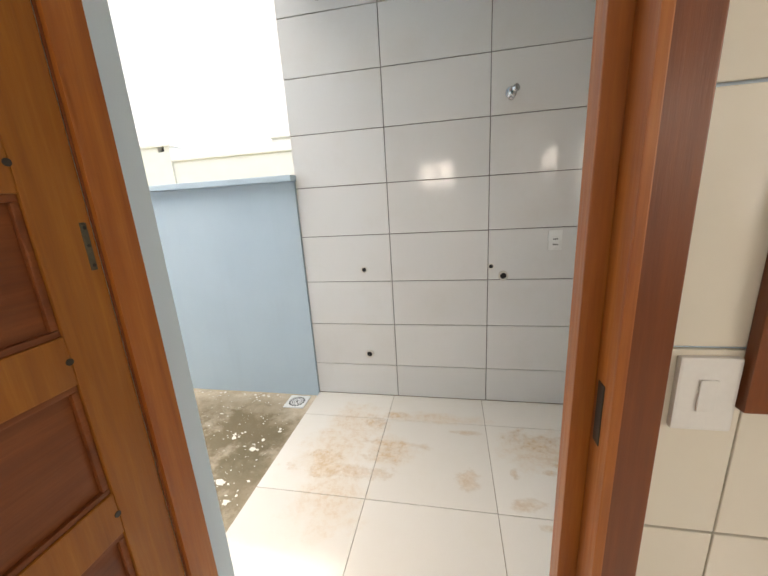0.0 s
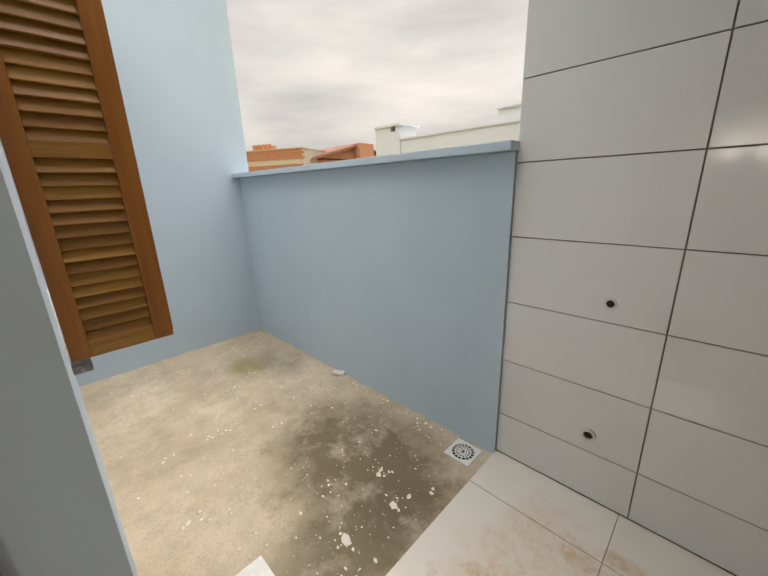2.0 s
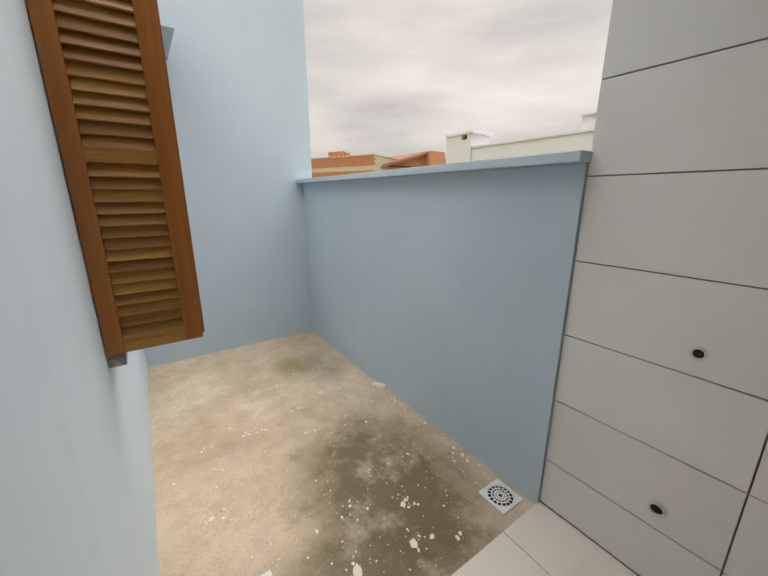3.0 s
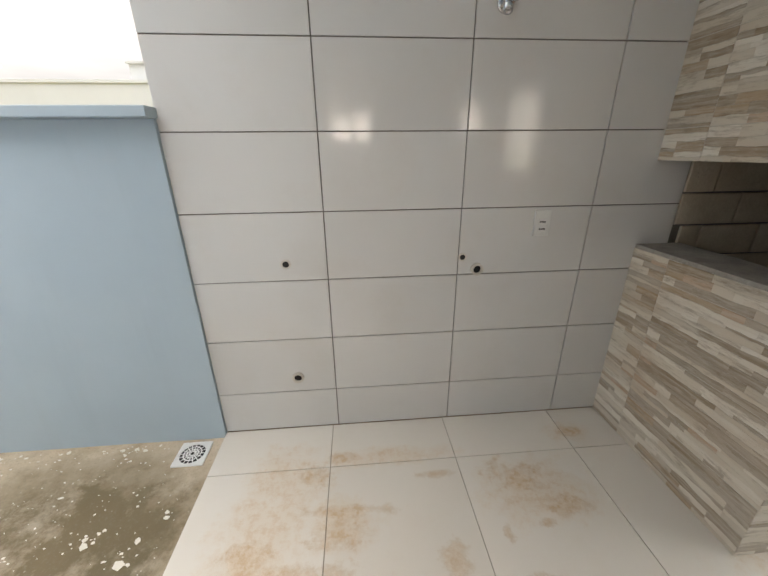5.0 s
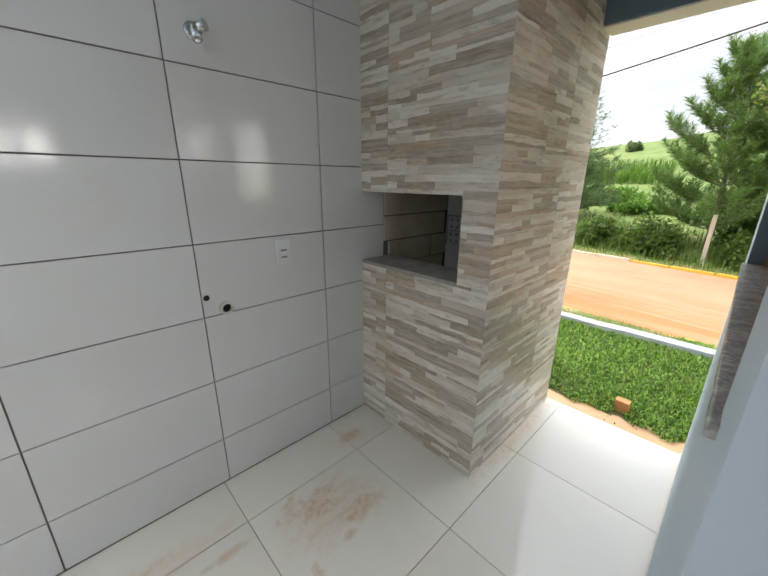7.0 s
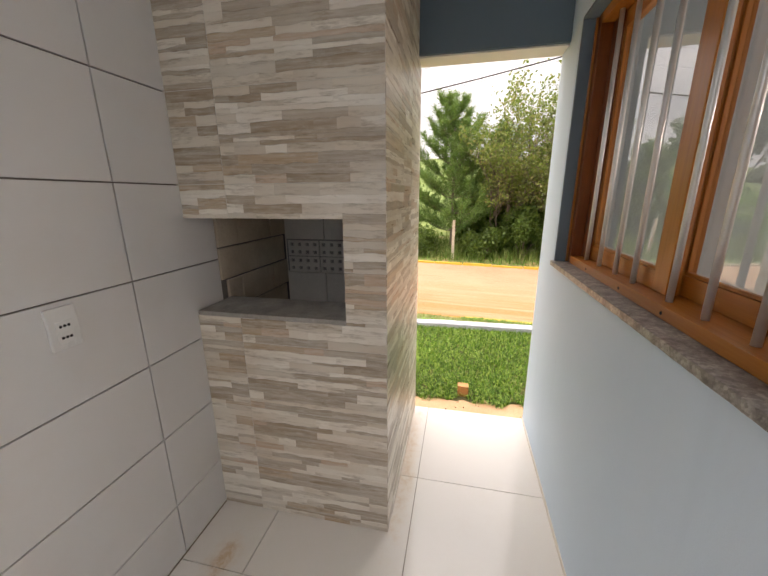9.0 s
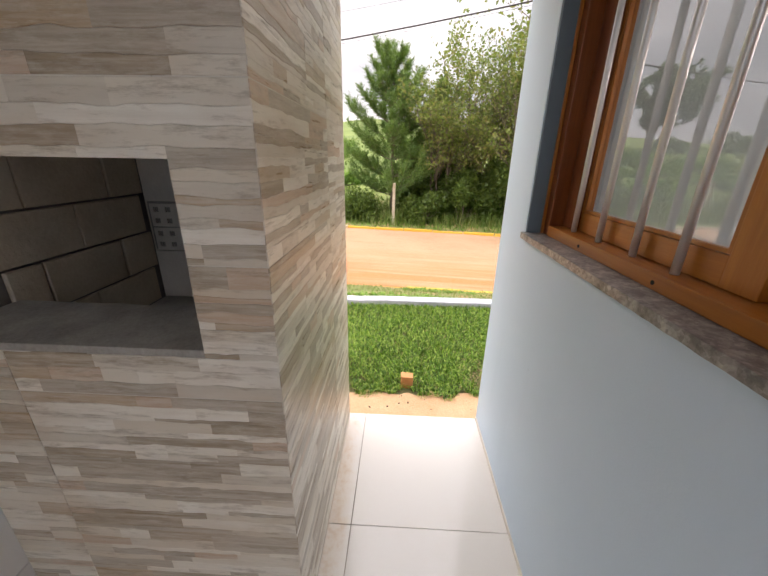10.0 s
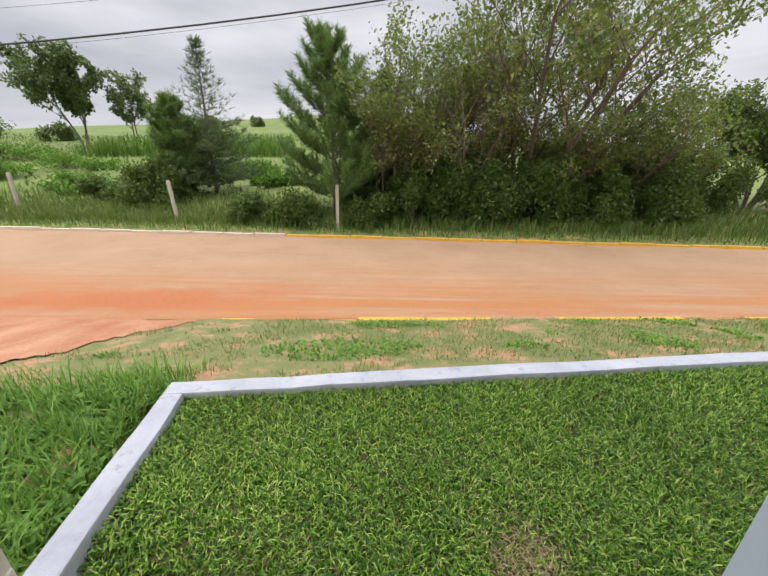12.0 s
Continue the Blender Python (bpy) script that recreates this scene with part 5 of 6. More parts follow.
def plant(name, base, segs, V, F, bark, leafmat, label, category, group="", crown="crown"):
    t = thing(name, *base, label, category, group)
    lv, lf = limb_mesh(segs)
    for nm, vv, ff, mt in (("trunk", lv, lf, bark), (crown, V, F, leafmat)):
        vv = np.asarray(vv) - np.array(base)
        ob = new(nm, fast_mesh(nm, vv, ff, mt, nm == "trunk"))
        ob.parent = t
    return t


def broadleaf(name, base, height, spread, stems, leaves, size, seed, leafmat, label, lean=(0, 0), low=0.12, density=3, group="", clump=1.0):
    """Several stems fan out of the ground, fork three times and carry leaves along the outer twigs."""
    rnd = random.Random(seed)
    segs, tips = [], []

    def grow(p, d, length, r, level):
        steps = 4
        for i in range(steps):
            d = (d + Vector((rnd.gauss(0, 0.10), rnd.gauss(0, 0.10), 0.04))).normalized()
            q = p + d * (length / steps)
            segs.append((p, q, r, r * 0.82))
            p, r = q, r * 0.82
            if level >= 1:
                tips.append((p, level))
            if level < 3 and i >= 1:
                for _ in range(density if level else 2):
                    a = rnd.random() * 2 * math.pi
                    side = Vector((math.cos(a), math.sin(a), rnd.uniform(-0.15, 0.7)))
                    grow(p, (d * 0.75 + side * 0.8).normalized(), length * rnd.uniform(0.36, 0.60), r * 0.55, level + 1)

    for i in range(stems):
        a = 2 * math.pi * (i + rnd.random() * 0.6) / stems
        out = spread / height * rnd.uniform(0.25, 1.0)
        d = Vector((math.cos(a) * out + lean[0], math.sin(a) * out + lean[1], 1.0)).normalized()
        grow(Vector(base) + Vector((math.cos(a) * 0.15, math.sin(a) * 0.15, -0.1)), d, height * rnd.uniform(0.62, 0.86), 0.015 * height, 0)
    g = np.random.RandomState(seed)
    T = np.array([tuple(p) for p, _ in tips])
    keep = T[:, 2] > base[2] + low * height
    T = T[keep]
    T = T[g.permutation(len(T))[:max(200, int(len(T) * clump))]]
    C = T[g.randint(0, len(T), leaves)] + g.normal(0, 0.016 * height, (leaves, 3)) * np.array([1, 1, 0.9])
    V, F = leaf_cloud(C, size, seed)
    return plant(name, base, segs, V, F, BARK, leafmat, label, "tree", group)


def conifer(name, base, height, radius, seed, leafmat, label, needle=(0.10, 0.20), width=0.05, whorl=0.34, up=0.55, first=0.06, tufts=13, per=13, top_thin=0.0, full=0.75, loose=1.0, limbs=5):
    """Straight stem, whorls of upswept limbs, tufts of needles along each limb."""
    rnd = random.Random(seed)
    g = np.random.RandomState(seed)
    b = Vector(base)
    segs = [(b + Vector((0, 0, -0.2)), b + Vector((0, 0, height * 0.5)), 0.016 * height, 0.010 * height), (b + Vector((0, 0, height * 0.5)), b + Vector((0, 0, height)), 0.010 * height, 0.003)]
    C, D = [], []
    z = first * height
    while z < height * 0.985:
        k = z / height
        reach = radius * (1 - k) ** full * rnd.uniform(0.75, 1.12) + 0.12
        a0 = rnd.random() * 6
        for i in range(limbs if k > 0.15 else limbs + 1):
            a = a0 + 2 * math.pi * i / limbs + rnd.gauss(0, 0.2)
            L = reach * rnd.uniform(0.65, 1.1)
            d = Vector((math.cos(a), math.sin(a), up * (0.25 + 0.9 * k) + rnd.gauss(0, 0.08))).normalized()
            p = b + Vector((0, 0, z))
            for s in range(4):
                q = p + d * L / 4
                segs.append((p, q, 0.018 * (1 - s / 5) * (1.2 - k), 0.018 * (1 - (s + 1) / 5) * (1.2 - k)))
                m = max(2, int(tufts * L / radius / 2.2 * (1 - top_thin * k)))
                for j in range(m):
                    if s == 0 and j < m // 2:
                        continue
                    c = p + (q - p) * ((j + 0.5) / m)
                    side = Vector((rnd.gauss(0, 0.12), rnd.gauss(0, 0.12), rnd.gauss(0.04, 0.06))) * (0.5 + L) * loose
                    for _ in range(per):
                        if k > 0.45 and rnd.random() < top_thin * 0.75:
                            continue
                        C.append(tuple(c + side * 0.5))
                        D.append(tuple((d * 0.8 + Vector((rnd.gauss(0, 0.55), rnd.gauss(0, 0.55), rnd.gauss(0.35, 0.45)))).normalized()))
                d = (d + Vector((0, 0, 0.13 * up))).normalized()
                p = q
        z += whorl * (1.0 - 0.35 * k) * rnd.uniform(0.8, 1.2)
    for j in range(int(height * 5 * (1 - top_thin))):
        for _ in range(6):
            C.append((base[0], base[1], base[2] + height * (0.72 + 0.29 * rnd.random())))
            D.append(tuple(Vector((rnd.gauss(0, 0.5), rnd.gauss(0, 0.5), 0.7)).normalized()))
    C, D = np.array(C), np.array(D)
    n = len(C)
    L = g.uniform(*needle, n)[:, None]
    s = np.cross(D, g.normal(size=(n, 3)))
    s /= np.linalg.norm(s, axis=1)[:, None]
    V = np.stack([C - s * L * width, C + s * L * width, C + D * L + s * L * width * 0.3, C + D * L - s * L * width * 0.3], 1).reshape(-1, 3)
    return plant(name, base, segs, V, np.arange(4 * n).reshape(n, 4), BARK, leafmat, label, "tree")


def young_pine(name, base, height, radius, seed, label):
    """A young pine: limbs leave the stem low, bend upwards and end in upright plumes of long needles."""
    rnd = random.Random(seed)
    b = Vector(base)
    segs, C, D = [], [], []

    def brush(p, q, thick):
        """Needles all round one stretch of shoot, pointing outwards and forwards."""
        d = (q - p).normalized()
        for _ in range(int((q - p).length * thick)):
            o = Vector((rnd.gauss(0, 1), rnd.gauss(0, 1), rnd.gauss(0, 1)))
            o = (o - d * o.dot(d)).normalized()
            C.append(tuple(p.lerp(q, rnd.random())))
            D.append(tuple((d * rnd.uniform(0.5, 1.3) + o).normalized()))

    def shoot(p, az, rise0, rise1, length, r, bare, level):
        steps = 7
        for s in range(steps):
            k = s / (steps - 1)
            rise = radians(rise0 + (rise1 - rise0) * k + rnd.gauss(0, 4))
            az += rnd.gauss(0, 0.07)
            q = p + Vector((math.cos(az) * math.cos(rise), math.sin(az) * math.cos(rise), math.sin(rise))) * (length / steps)
            segs.append((p, q, r * (1 - 0.8 * k), r * (1 - 0.8 * min(1, k + 0.16))))
            if k >= bare:
                brush(p, q, 130 + 100 * k)
            if level == 0 and 1 <= s < steps - 1:
                for side in (-1, 1):
                    if rnd.random() < 0.97:
                        shoot(p, az + side * rnd.uniform(0.4, 1.2), rise0 + 12, min(82, rise1 + 5), length * rnd.uniform(0.26, 0.5), r * 0.5, 0.1, 1)
            p = q

    top = b + Vector((0.05, 0.04, height))
    segs += [(b + Vector((0, 0, -0.2)), b.lerp(top, 0.5), 0.014 * height, 0.008 * height), (b.lerp(top, 0.5), top, 0.008 * height, 0.004)]
    brush(b.lerp(top, 0.84), top, 150)
    z = 0.12 * height
    while z < 0.90 * height:
        k = z / height
        a0 = rnd.random() * 6
        for i in range(5):
            reach = radius * (1 - k) ** 0.42 * rnd.uniform(0.6, 1.1)
            shoot(b.lerp(top, k), a0 + 2 * math.pi * i / 5 + rnd.gauss(0, 0.25), 4 + 34 * k, 48 + 32 * k, reach * 1.25, 0.022, 0.2, 0)
        z += height * rnd.uniform(0.085, 0.115)
    C, D = np.array(C), np.array(D)
    g = np.random.RandomState(seed)
    n = len(C)
    L = g.uniform(0.14, 0.29, n)[:, None]
    s = np.cross(D, g.normal(size=(n, 3)))
    s *= 0.008 / np.linalg.norm(s, axis=1)[:, None]
    V = np.stack([C - s, C + s, C + D * L + s * 0.3, C + D * L - s * 0.3], 1).reshape(-1, 3)
    return plant(name, base, segs, V, np.arange(4 * n).reshape(n, 4), BARK, NEEDLE, label, "tree")


def bush(name, base, size, leaves, leafsize, seed, leafmat, label, group="roadside bushes"):
    """A low bush: short stems and lumps of leaves of uneven reach."""
    rnd = random.Random(seed)
    g = np.random.RandomState(seed)
    lumps, segs = [], []
    for i in range(16):
        a, r = rnd.random() * 2 * math.pi, rnd.random() ** 0.6
        c = Vector((base[0] + size[0] * r * math.cos(a) * 0.75, base[1] + size[1] * r * math.sin(a) * 0.75, base[2] + size[2] * rnd.uniform(0.15, 0.85) * (1.05 - 0.45 * r)))
        lumps.append((*c, rnd.uniform(0.16, 0.34)))
        m = Vector(base).lerp(c, 0.5) + Vector((rnd.gauss(0, 0.05), rnd.gauss(0, 0.05), 0))
        segs += [(Vector(base) + Vector((0, 0, -0.1)), m, 0.018, 0.012), (m, c, 0.012, 0.004)]
    lumps = np.array(lumps)
    pick = g.randint(0, 16, leaves)
    d = g.normal(size=(leaves, 3))
    d /= np.linalg.norm(d, axis=1)[:, None]
    C = lumps[pick, :3] + d * (lumps[pick, 3:] * g.uniform(0.35, 1.15, (leaves, 1))) * np.array([size[0], size[1], size[2] * 0.9])
    V, F = leaf_cloud(C, leafsize, seed)
    return plant(name, base, segs, V, F, BARK, leafmat, label, "bush", group, "foliage")


def at(x, y):
    return (x, y, land(x, y))


young_pine("pine_tree", at(15.5, 1.5), 6.1, 2.35, 21, "young green pine with upswept needled limbs behind the fence")
young_pine("pine_tree", at(16.6, -0.55), 5.2, 1.3, 22, "smaller young pine half hidden in the thicket")
conifer("casuarina_tree", at(20.0, 7.3), 6.3, 2.7, 23, GREYNEEDLE, "grey-green feathery tree with a thin top beyond the road", (0.14, 0.30), 0.04, up=0.4, tufts=28, per=15, top_thin=0.9, limbs=7, full=0.95)
young_pine("pine_tree", at(19.4, 8.6), 4.3, 1.4, 24, "low bright pine beside the feathery tree")
broadleaf("thicket_tree", at(15.4, -6.1), 7.6, 5.6, 9, 19000, (0.11, 0.21), 31, TREELEAF, "wide many-stemmed tree with olive leaves by the road", (0, -0.14), 0.05, 2, clump=0.5)
broadleaf("thicket_tree", at(16.0, -2.6), 5.7, 2.2, 7, 13000, (0.09, 0.17), 32, TREELEAF, "slender leafy tree with reddish tips beside the pine", (0, 0.0), 0.05, 2, clump=0.6)
broadleaf("thicket_tree", at(15.2, -9.6), 4.9, 4.0, 7, 8000, (0.09, 0.17), 33, TREELEAF, "leaning open-crowned tree with sparse twigs", (0, -0.35), 0.06, 2, clump=0.5)
broadleaf("thicket_tree", at(15.5, -16.4), 3.9, 3.0, 7, 16000, (0.10, 0.21), 34, BUSHLEAF, "dark leafy tree at the end of the thicket", (0, 0), 0.03)
for k, (x, y, h, sp) in enumerate(((14.9, -3.3, 4.2, 2.2), (14.7, -6.9, 3.3, 2.4), (14.6, -10.6, 2.8, 2.2), (15.0, -0.6, 3.6, 1.8))):
    broadleaf("thicket_tree", at(x, y), h, sp, 11, 10000, (0.08, 0.16), 35 + k, TREELEAF, "low leafy sapling clump filling the thicket", (0, 0), 0.0)
broadleaf("gum_tree", at(40.0, 25.3), 6.9, 2.2, 3, 11000, (0.22, 0.42), 41, FARLEAF, "tall gum tree with ragged clumps on the hillside", (0, 0.02), 0.10, 2, clump=0.45)
broadleaf("gum_tree", at(40.5, 20.9), 5.0, 1.2, 2, 3500, (0.20, 0.36), 42, FARLEAF, "thin gum tree with open crown on the hillside", (0, -0.05), 0.12, 2, clump=0.6)
for x, y, s, k in ((14.0, 0.2, (0.9, 1.0, 1.3), 51), (14.3, -1.3, (1.2, 1.3, 2.3), 52), (14.2, -2.9, (1.2, 1.5, 2.7), 53), (14.0, -4.5, (1.2, 1.6, 2.6), 54), (13.8, -6.2, (1.2, 1.6, 2.7), 55), (13.5, -8.0, (1.1, 1.4, 2.2), 56),
                   (13.5, -10.2, (1.2, 1.6, 2.2), 57), (14.5, 2.7, (1.0, 1.1, 1.4), 58), (15.3, -7.4, (1.6, 1.9, 3.4), 59), (15.4, -11.8, (1.6, 2.0, 3.0), 60), (15.4, -2.9, (1.5, 1.7, 3.3), 61), (17.8, 8.8, (1.6, 1.9, 2.4), 62),
                   (15.0, 4.3, (1.0, 1.2, 1.0), 63), (15.0, -13.6, (1.6, 1.9, 2.8), 64), (19.0, 11.5, (1.2, 1.6, 1.3), 65), (15.7, 0.4, (1.3, 1.5, 2.6), 66), (15.6, -5.2, (1.6, 1.8, 3.4), 67), (14.4, -17.0, (1.6, 2.0, 2.4), 68)):
    bush("bush", at(x, y), s, int(4200 * s[2] + 1500), (0.08, 0.17), k, BUSHLEAF, "dense dark green roadside bush")
for x, y, s, k in ((22.0, 4.8, (1.2, 1.6, 0.9), 81), (25.0, 6.5, (1.6, 2.0, 1.0), 82), (21.0, 14.0, (1.4, 2.0, 1.0), 83), (27.0, 18.0, (2.0, 3.0, 1.2), 84), (32.0, 25.0, (2.0, 3.4, 1.4), 85), (24.0, 20.0, (1.4, 2.2, 1.0), 86)):
    bush("bush", at(x, y), s, 3500, (0.10, 0.22), k, WEED, "low bright scrub in the pasture", "pasture scrub")
for x, y, s, k in ((80.0, 17.9, (1.6, 1.6, 2.4), 71), (78.0, 26.0, (2.5, 3.0, 2.6), 72), (70.0, 30.0, (3.0, 4.0, 2.8), 73), (48.0, 33.0, (2.0, 2.6, 2.2), 74), (52.0, 44.0, (3.0, 4.0, 2.8), 75), (60.0, 60.0, (4.0, 6.0, 3.0), 76), (44.0, 16.0, (1.6, 2.2, 2.0), 77)):
    bush("hill_bush", at(x, y), s, 2200, (0.22, 0.45), k, FARLEAF, "round dark bush on the hill", "hill bushes")

# fence posts
for x, y, h, tilt, lab in ((13.55, 1.385, 1.50, 0.5, "weathered wooden fence post in the roadside grass"), (15.2, 7.2, 1.45, -3.0, "weathered fence post leaning in tall grass"), (17.5, 14.2, 1.4, 2.0, "far weathered fence post in pasture")):
    z = land(x, y)
    bm = bmesh.new()
    box(bm, -0.055, 0.055, -0.05, 0.05, -0.3, h, bevel=0.012)
    bmesh.ops.subdivide_edges(bm, edges=[e for e in bm.edges if e.calc_length() > 0.5], cuts=8)
    for v in bm.verts:
        v.co += 0.008 * Vector((noise.noise(v.co * 6), noise.noise(v.co * 6 + Vector((3, 1, 0))), 0))
    bmesh.ops.rotate(bm, verts=bm.verts, cent=(0, 0, 0), matrix=Matrix.Rotation(radians(tilt), 3, "X"))
    bmesh.ops.translate(bm, verts=bm.verts, vec=(x, y, z))
    solid("fence_post", bm, OLDPOST, lab, "post", "fence posts")

# overhead cables
def span_line(x, z0, b, c, y0, y1):
    return [(x, y, z0 - b * y + c * y * y) for y in np.linspace(y0, y1, 40)]


tagged(tube_curve("overhead_cable", span_line(12.8, 5.20, 0.1756, 0.003, -30, 45), 0.022, CABLE), "thick twisted black overhead cable", "cable")
tagged(tube_curve("overhead_wire", span_line(12.85, 5.12, 0.1756, 0.003, -30, 45), 0.004, CABLE), "thin overhead wire below the cable", "cable", "thin wires")
tagged(tube_curve("overhead_wire", span_line(13.3, 6.05, 0.165, 0.0025, -30, 45), 0.004, CABLE), "thin overhead wire above the cable", "cable", "thin wires")
tagged(tube_curve("overhead_wire", span_line(13.8, 6.75, 0.165, 0.0025, -30, 45), 0.004, CABLE), "high thin overhead wire", "cable", "thin wires")

# ---- neighbouring houses behind the yard wall ----
nb = thing("neighbour_house", -8, 11, -0.36, "cream rendered house with parapet and square chimney", "house")
part("wall", boxes((-8.55, -1.0, 9.0, 14.0, -0.36, 2.72)), CREAM, nb)
part("parapet", boxes((-8.57, -0.98, 8.97, 9.14, 2.72, 2.78), bevel=0.006), CREAM, nb)
part("upper_wall", boxes((-4.62, -1.0, 9.15, 14.0, 2.72, 3.08)), CREAM, nb)
part("upper_cap", boxes((-4.66, -0.96, 9.11, 14.0, 3.08, 3.12), bevel=0.006), CREAM, nb)
ch = part("chimney", boxes((-8.62, -7.62, 8.95, 9.75, -0.36, 2.98), (-8.62, -8.40, 8.95, 9.75, 2.98, 3.12), (-7.78, -7.62, 8.95, 9.75, 2.98, 3.12), (-8.40, -7.78, 9.55, 9.75, 2.98, 3.12), (-8.40, -7.98, 8.95, 9.10, 2.98, 3.12)), CREAM, nb)
part("chimney_cap", boxes((-8.64, -7.54, 8.92, 9.83, 3.12, 3.19), bevel=0.006), CREAM, ch)

br = thing("brick_house", -21.5, 12.5, -0.36, "unfinished house of raw red bricks with a concrete band", "house")
ang = math.atan2(1.79, 3.85)


def turned(bm):
    bmesh.ops.rotate(bm, verts=bm.verts, cent=(0, 0, 0), matrix=Matrix.Rotation(ang, 3, "Z"))
    bmesh.ops.translate(bm, verts=bm.verts, vec=(-23.4, 11.57, 0))
    return bm


part("wall", turned(boxes((-3.0, 4.25, 0.02, 4.0, -0.36, 3.86))), MORTAR, br)
part("band", turned(boxes((-3.0, 4.26, -0.03, 0.01, 2.95, 3.22))), BAND, br, "bare concrete band")
part("top_slab", turned(boxes((-3.0, 4.28, -0.05, 4.0, 3.86, 3.92))), BAND, br)
for i in range(14):
    part("stacked_brick", turned(boxes((0.4 + (i % 5) * 0.36, 0.62 + (i % 5) * 0.36, 0.3, 0.55, 3.922 + (i // 5) * 0.12, 4.04 + (i // 5) * 0.12))), BRICKRED, br)
bm = bmesh.new()
for r in range(11):
    z0 = 2.30 + r * 0.14
    if 2.86 < z0 < 3.2:
        continue
    for j in range(26):
        x0 = -2.2 + j * 0.25 + (0.12 if r % 2 else 0)
        box(bm, x0, x0 + 0.235, -0.012, 0.018, z0, z0 + 0.125)
tagged(part("brickwork", turned(bm), BRICKRED, br), kind="stuff")

th = thing("tiled_roof_house", -20, 17, -0.36, "terracotta house with a clay tile roof", "house")
part("wall", boxes((-26.0, -20.3, 14.6, 22.5, -0.36, 3.4)), TERRA, th)
bm = bmesh.new()
P = [bm.verts.new(p) for p in ((-19.9, 13.9, 3.18), (-26.4, 13.9, 3.18), (-26.4, 18.6, 4.45), (-19.9, 18.6, 4.45), (-19.9, 13.9, 3.08), (-26.4, 13.9, 3.08), (-26.4, 18.6, 4.35), (-19.9, 18.6, 4.35), (-19.9, 23.3, 3.18), (-26.4, 23.3, 3.18), (-19.9, 23.3, 3.08), (-26.4, 23.3, 3.08))]
for f in ((0, 1, 2, 3), (4, 7, 6, 5), (0, 3, 7, 4), (1, 5, 6, 2), (0, 4, 5, 1), (3, 2, 9, 8), (7, 10, 11, 6), (3, 8, 10, 7), (2, 6, 11, 9), (8, 9, 11, 10)):
    bm.faces.new([P[i] for i in f])
roof = part("roof", bm, ROOFTILE, th)
bm = bmesh.new()
for j in range(34):
    x = -26.3 + j * 0.19
    rod(bm, (x, 13.88, 3.20), (x, 18.6, 4.475), 0.055, sides=6, caps=True)
part("tile_row", bm, ROOFTILE, roof)
bm = bmesh.new()
P = [bm.verts.new(p) for p in ((-20.3, 14.6, 3.3), (-20.3, 22.5, 3.3), (-20.3, 18.6, 4.34), (-20.5, 14.6, 3.3), (-20.5, 22.5, 3.3), (-20.5, 18.6, 4.34))]
for f in ((0, 1, 2), (3, 5, 4), (0, 2, 5, 3), (1, 4, 5, 2), (0, 3, 4, 1)):
    bm.faces.new([P[i] for i in f])
part("gable", bm, TERRA, th)
part("chimney", boxes((-20.6, -19.6, 18.2, 19.55, 3.2, 4.44)), TERRA, th, "terracotta chimney block")

# ---- laid pieces: wall tiles, floor tiles, cladding strips ----
G = 0.0023
cols = [-0.945, -0.35, 0.25, 0.85, 1.45, 2.05]
rows = [0.0, 0.236, 0.540, 0.842, 1.148, 1.458, 1.770, 2.082, 2.394, 2.746]
for c in range(5):
    for r in range(len(rows) - 1):
        if c == 4 and r < 9:
            continue
        x0, x1 = cols[c] + G, (cols[c + 1] if c != 3 else (1.272 if r in (3, 4) else 1.112)) - G
        z0, z1 = rows[r] + G, rows[r + 1] - G
        piece("wall_tile", x1 - x0, 0.010, z1 - z0, 0.0012, TILE, WALL_TILED, x0, 2.1865, z0)
rows_in = [0.0, 0.19, 0.51, 0.83, 1.142, 1.469, 1.79, 2.11, 2.43, 2.74]
for r in range(len(rows_in) - 1):
    z0, z1 = rows_in[r] + G, rows_in[r + 1] - G
    piece("inner_tile", 0.425 - 0.30, 0.0075, z1 - z0, 0.001, TILE_IN, WALL_HOUSE, 0.304, 0.5415, z0)
    if z0 < 1.0 < z1:
        z1 = 1.053
    if z1 < 1.06 or z0 > 2.2:
        for x0, x1 in ((0.429, 1.03), (1.03, 1.63), (1.63, 1.925)):
            piece("inner_tile", x1 - x0 - 2 * G, 0.0075, z1 - z0, 0.001, TILE_IN, WALL_HOUSE, x0 + G, 0.5415, z0)
fx = [-0.945, -0.38, 0.222, 0.822, 1.432, 2.062]
fy = [0.55, 0.695, 1.303, 1.913, 2.185]
GF = 0.0014
for i in range(5):
    for j in range(4):
        x0, x1, y0, y1 = fx[i] + GF, fx[i + 1] - GF, fy[j] + GF, fy[j + 1] - GF
        if j == 0:
            x0, x1 = max(x0, -0.52), min(x1, 0.232)
            if x1 - x0 < 0.05:
                continue
        if x0 > 1.0:
            if j > 2:
                continue
            if x0 > 1.2:
                y1 = min(y1, 1.395)
                if y1 - y0 < 0.02:
                    continue
        piece("floor_tile", x1 - x0, y1 - y0, 0.008, 0.0008, FLOORTILE, FLOOR, x0, y0, -0.008)

# skirting trim of grout along the passage wall foot
solid("wall_foot_trim", boxes((0.262, 2.06, 0.6905, 0.697, 0.0, 0.012)), GROUT_PALE, "ragged pale grout line at the wall foot", "trim", kind="structure")


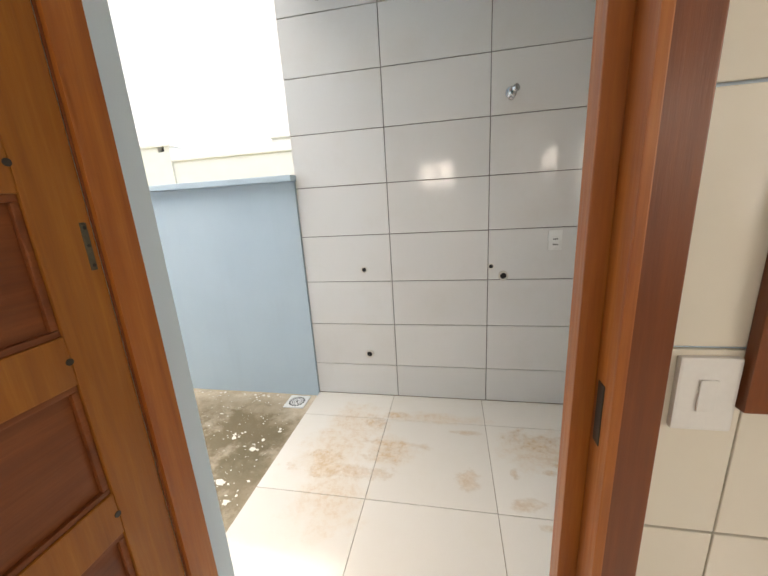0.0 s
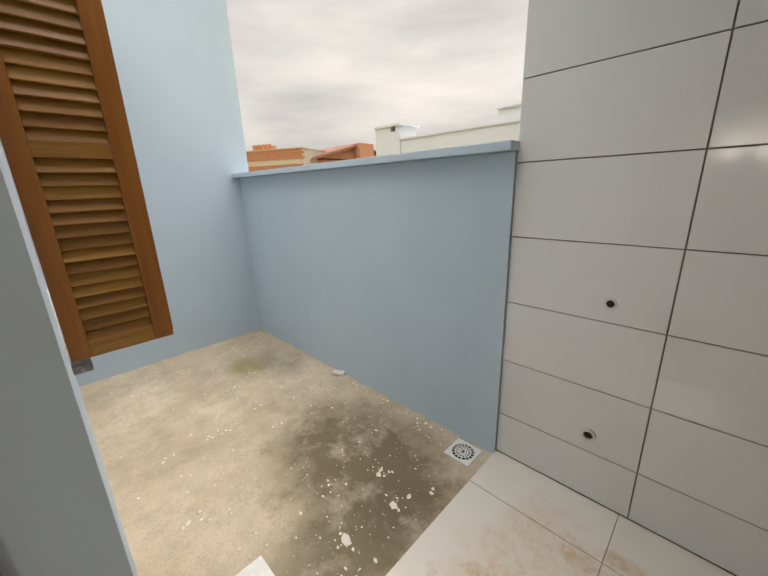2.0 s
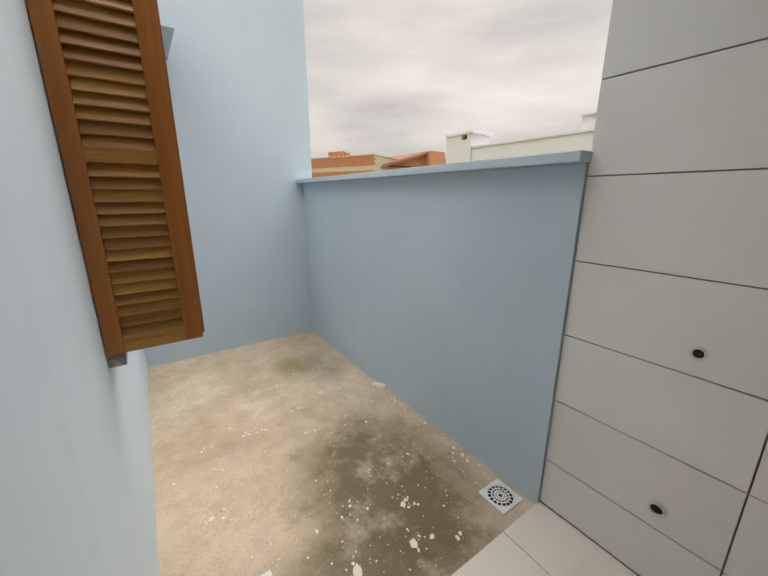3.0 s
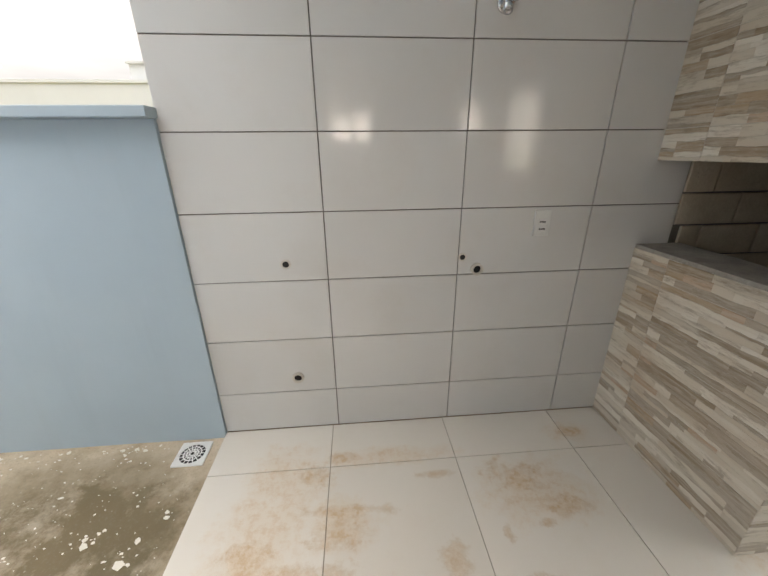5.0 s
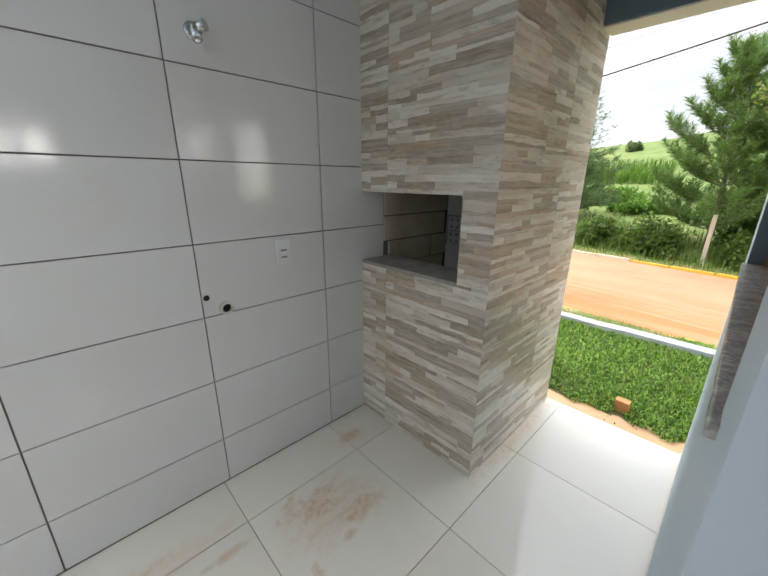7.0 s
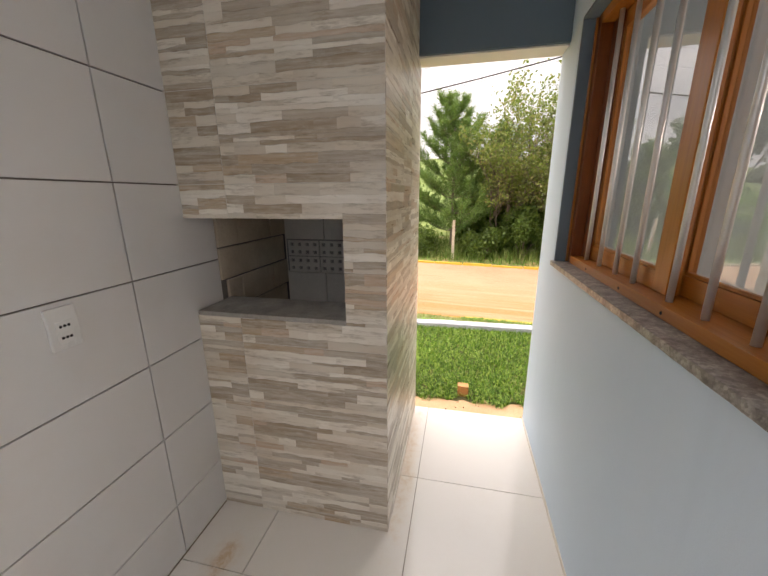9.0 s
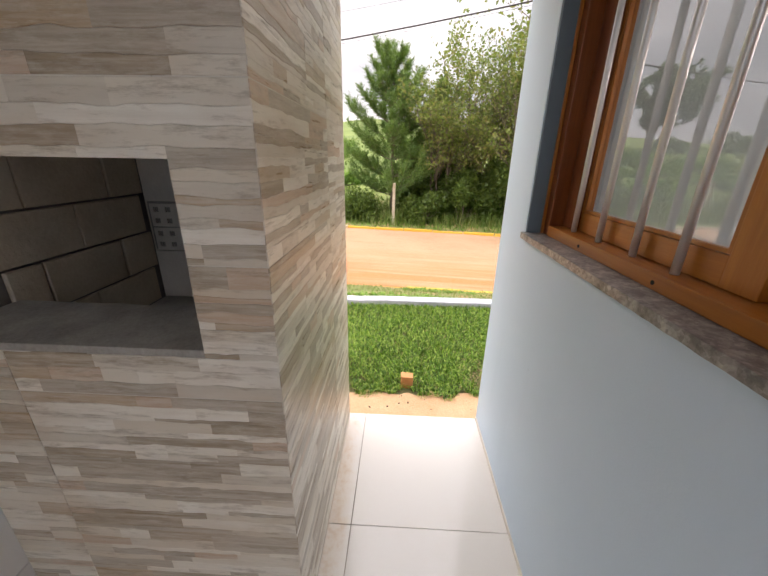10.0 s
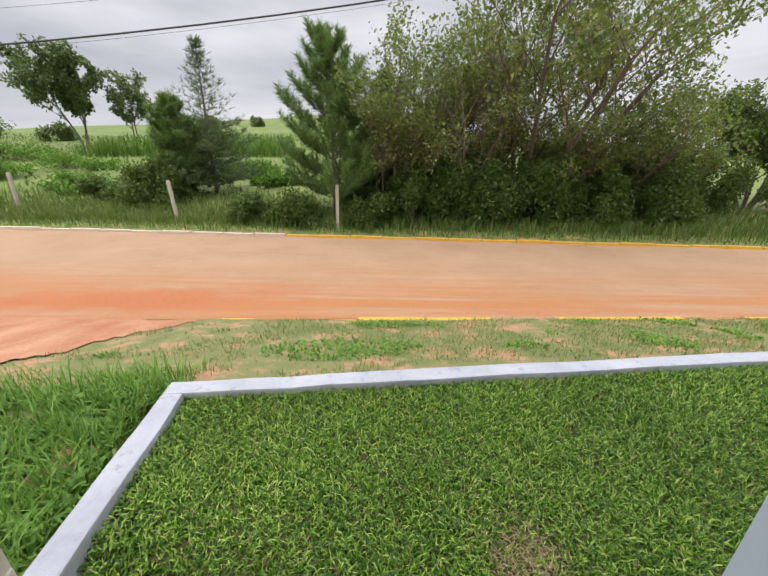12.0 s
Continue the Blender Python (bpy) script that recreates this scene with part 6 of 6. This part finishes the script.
# stacked stone strips: each tile of 0.6 x 0.312 carries a dozen uneven courses with wavy edges
def strips():
    """Yields face, span along the wall, low and high edge (height and wave number) and how proud the strip lies."""
    rnd = random.Random(77)
    wave = 0
    for face, spans in (("front", ((1.394, 1.990), (1.9925, 2.184))), ("side", ((1.106, 1.6955), (1.698, 2.034)))):
        for r in range(len(rows) - 1):
            zb, zt = rows[r] + 0.0011, rows[r + 1] - 0.0011
            for u0, u1 in spans:
                z, low = zb, 0
                while z < zt - 0.004:
                    h = rnd.choice((0.013, 0.017, 0.021, 0.025, 0.029, 0.034))
                    if zt - z - h < 0.012:
                        h = zt - z
                    wave += 1
                    high = 0 if z + h > zt - 0.002 else wave
                    u = u0
                    while u < u1 - 0.004:
                        L = rnd.choice((0.08, 0.12, 0.17, 0.23, 0.30, 0.36))
                        if u1 - u - L < 0.05:
                            L = u1 - u
                        yield face, u, u + L, (z, low), (z + h, high), rnd.uniform(0.0002, 0.0012)
                        u += L
                    z, low = z + h, high


def ripple(u, edge):
    return edge[0] if not edge[1] else edge[0] + 0.0058 * noise.noise(Vector((u * 15, edge[1] * 3.7, 0))) + 0.0026 * noise.noise(Vector((u * 40, edge[1] * 5.1, 4)))


def strip_mesh(face, u0, u1, low, high, proud, zmin, zmax, V, F):
    """Adds one strip as a thin bar whose long edges follow the ripple of the course."""
    n = max(2, round((u1 - u0) / 0.022))
    k = len(V)
    for i in range(n + 1):
        u = u0 + (u1 - u0) * i / n
        za, zb = min(max(ripple(u, low), zmin), zmax), min(max(ripple(u, high), zmin), zmax)
        nip = 0.0011
        for d, z in ((0.0, za), (0.008 + proud - nip, za), (0.008 + proud, za + nip), (0.008 + proud, zb - nip), (0.008 + proud - nip, zb), (0.0, zb)):
            V.append((1.1135 - d, u, z) if face == "front" else (u, 1.4005 - d, z))
    for i in range(n):
        for j in range(5):
            p, q = k + 6 * i + j, k + 6 * (i + 1) + j
            F.append((p, p + 1, q + 1, q) if face == "front" else (p, q, q + 1, p + 1))
    F.append(tuple(range(k, k + 6)) if face == "side" else tuple(range(k + 5, k - 1, -1)))
    e = k + 6 * n
    F.append(tuple(range(e + 5, e - 1, -1)) if face == "side" else tuple(range(e, e + 6)))


HOLE = (1.547, 0.946, 1.336)
rest_v, rest_f = [], []
parts_left = 300
bq_at = np.array(ORIGIN[bq.name])
for face, u0, u1, low, high, proud in strips():
    cuts = [(u0, u1, -1.0, 9.0)]
    if face == "front" and u1 > HOLE[0] and high[0] > HOLE[1] + 0.002 and low[0] < HOLE[2] - 0.002:
        cuts = [(u0, HOLE[0], -1.0, 9.0)] if u0 < HOLE[0] - 0.006 else []
        if low[0] < HOLE[1] - 0.003:
            cuts.append((max(u0, HOLE[0]), u1, -1.0, HOLE[1]))
        if high[0] > HOLE[2] + 0.003:
            cuts.append((max(u0, HOLE[0]), u1, HOLE[2], 9.0))
    for a, b, zmin, zmax in cuts:
        if b - a < 0.006:
            continue
        if face == "front" and 0.60 < low[0] < 1.62 and parts_left > 0:
            parts_left -= 1
            V, F = [], []
            strip_mesh(face, a, b, low, high, proud, zmin, zmax, V, F)
            V = np.array(V)
            o = V.mean(axis=0)
            ob = new("stone_strip", fast_mesh("stone_strip", V - o, F, SLIP))
            ob.parent, ob.location = bq, o - bq_at
        else:
            strip_mesh(face, a, b, low, high, proud, zmin, zmax, rest_v, rest_f)
ob = new("stone_cladding", fast_mesh("stone_cladding", np.array(rest_v) - bq_at, rest_f, SLIP_REST))
ob.parent = bq
tagged(ob, "stacked beige and taupe stone strips", kind="stuff")
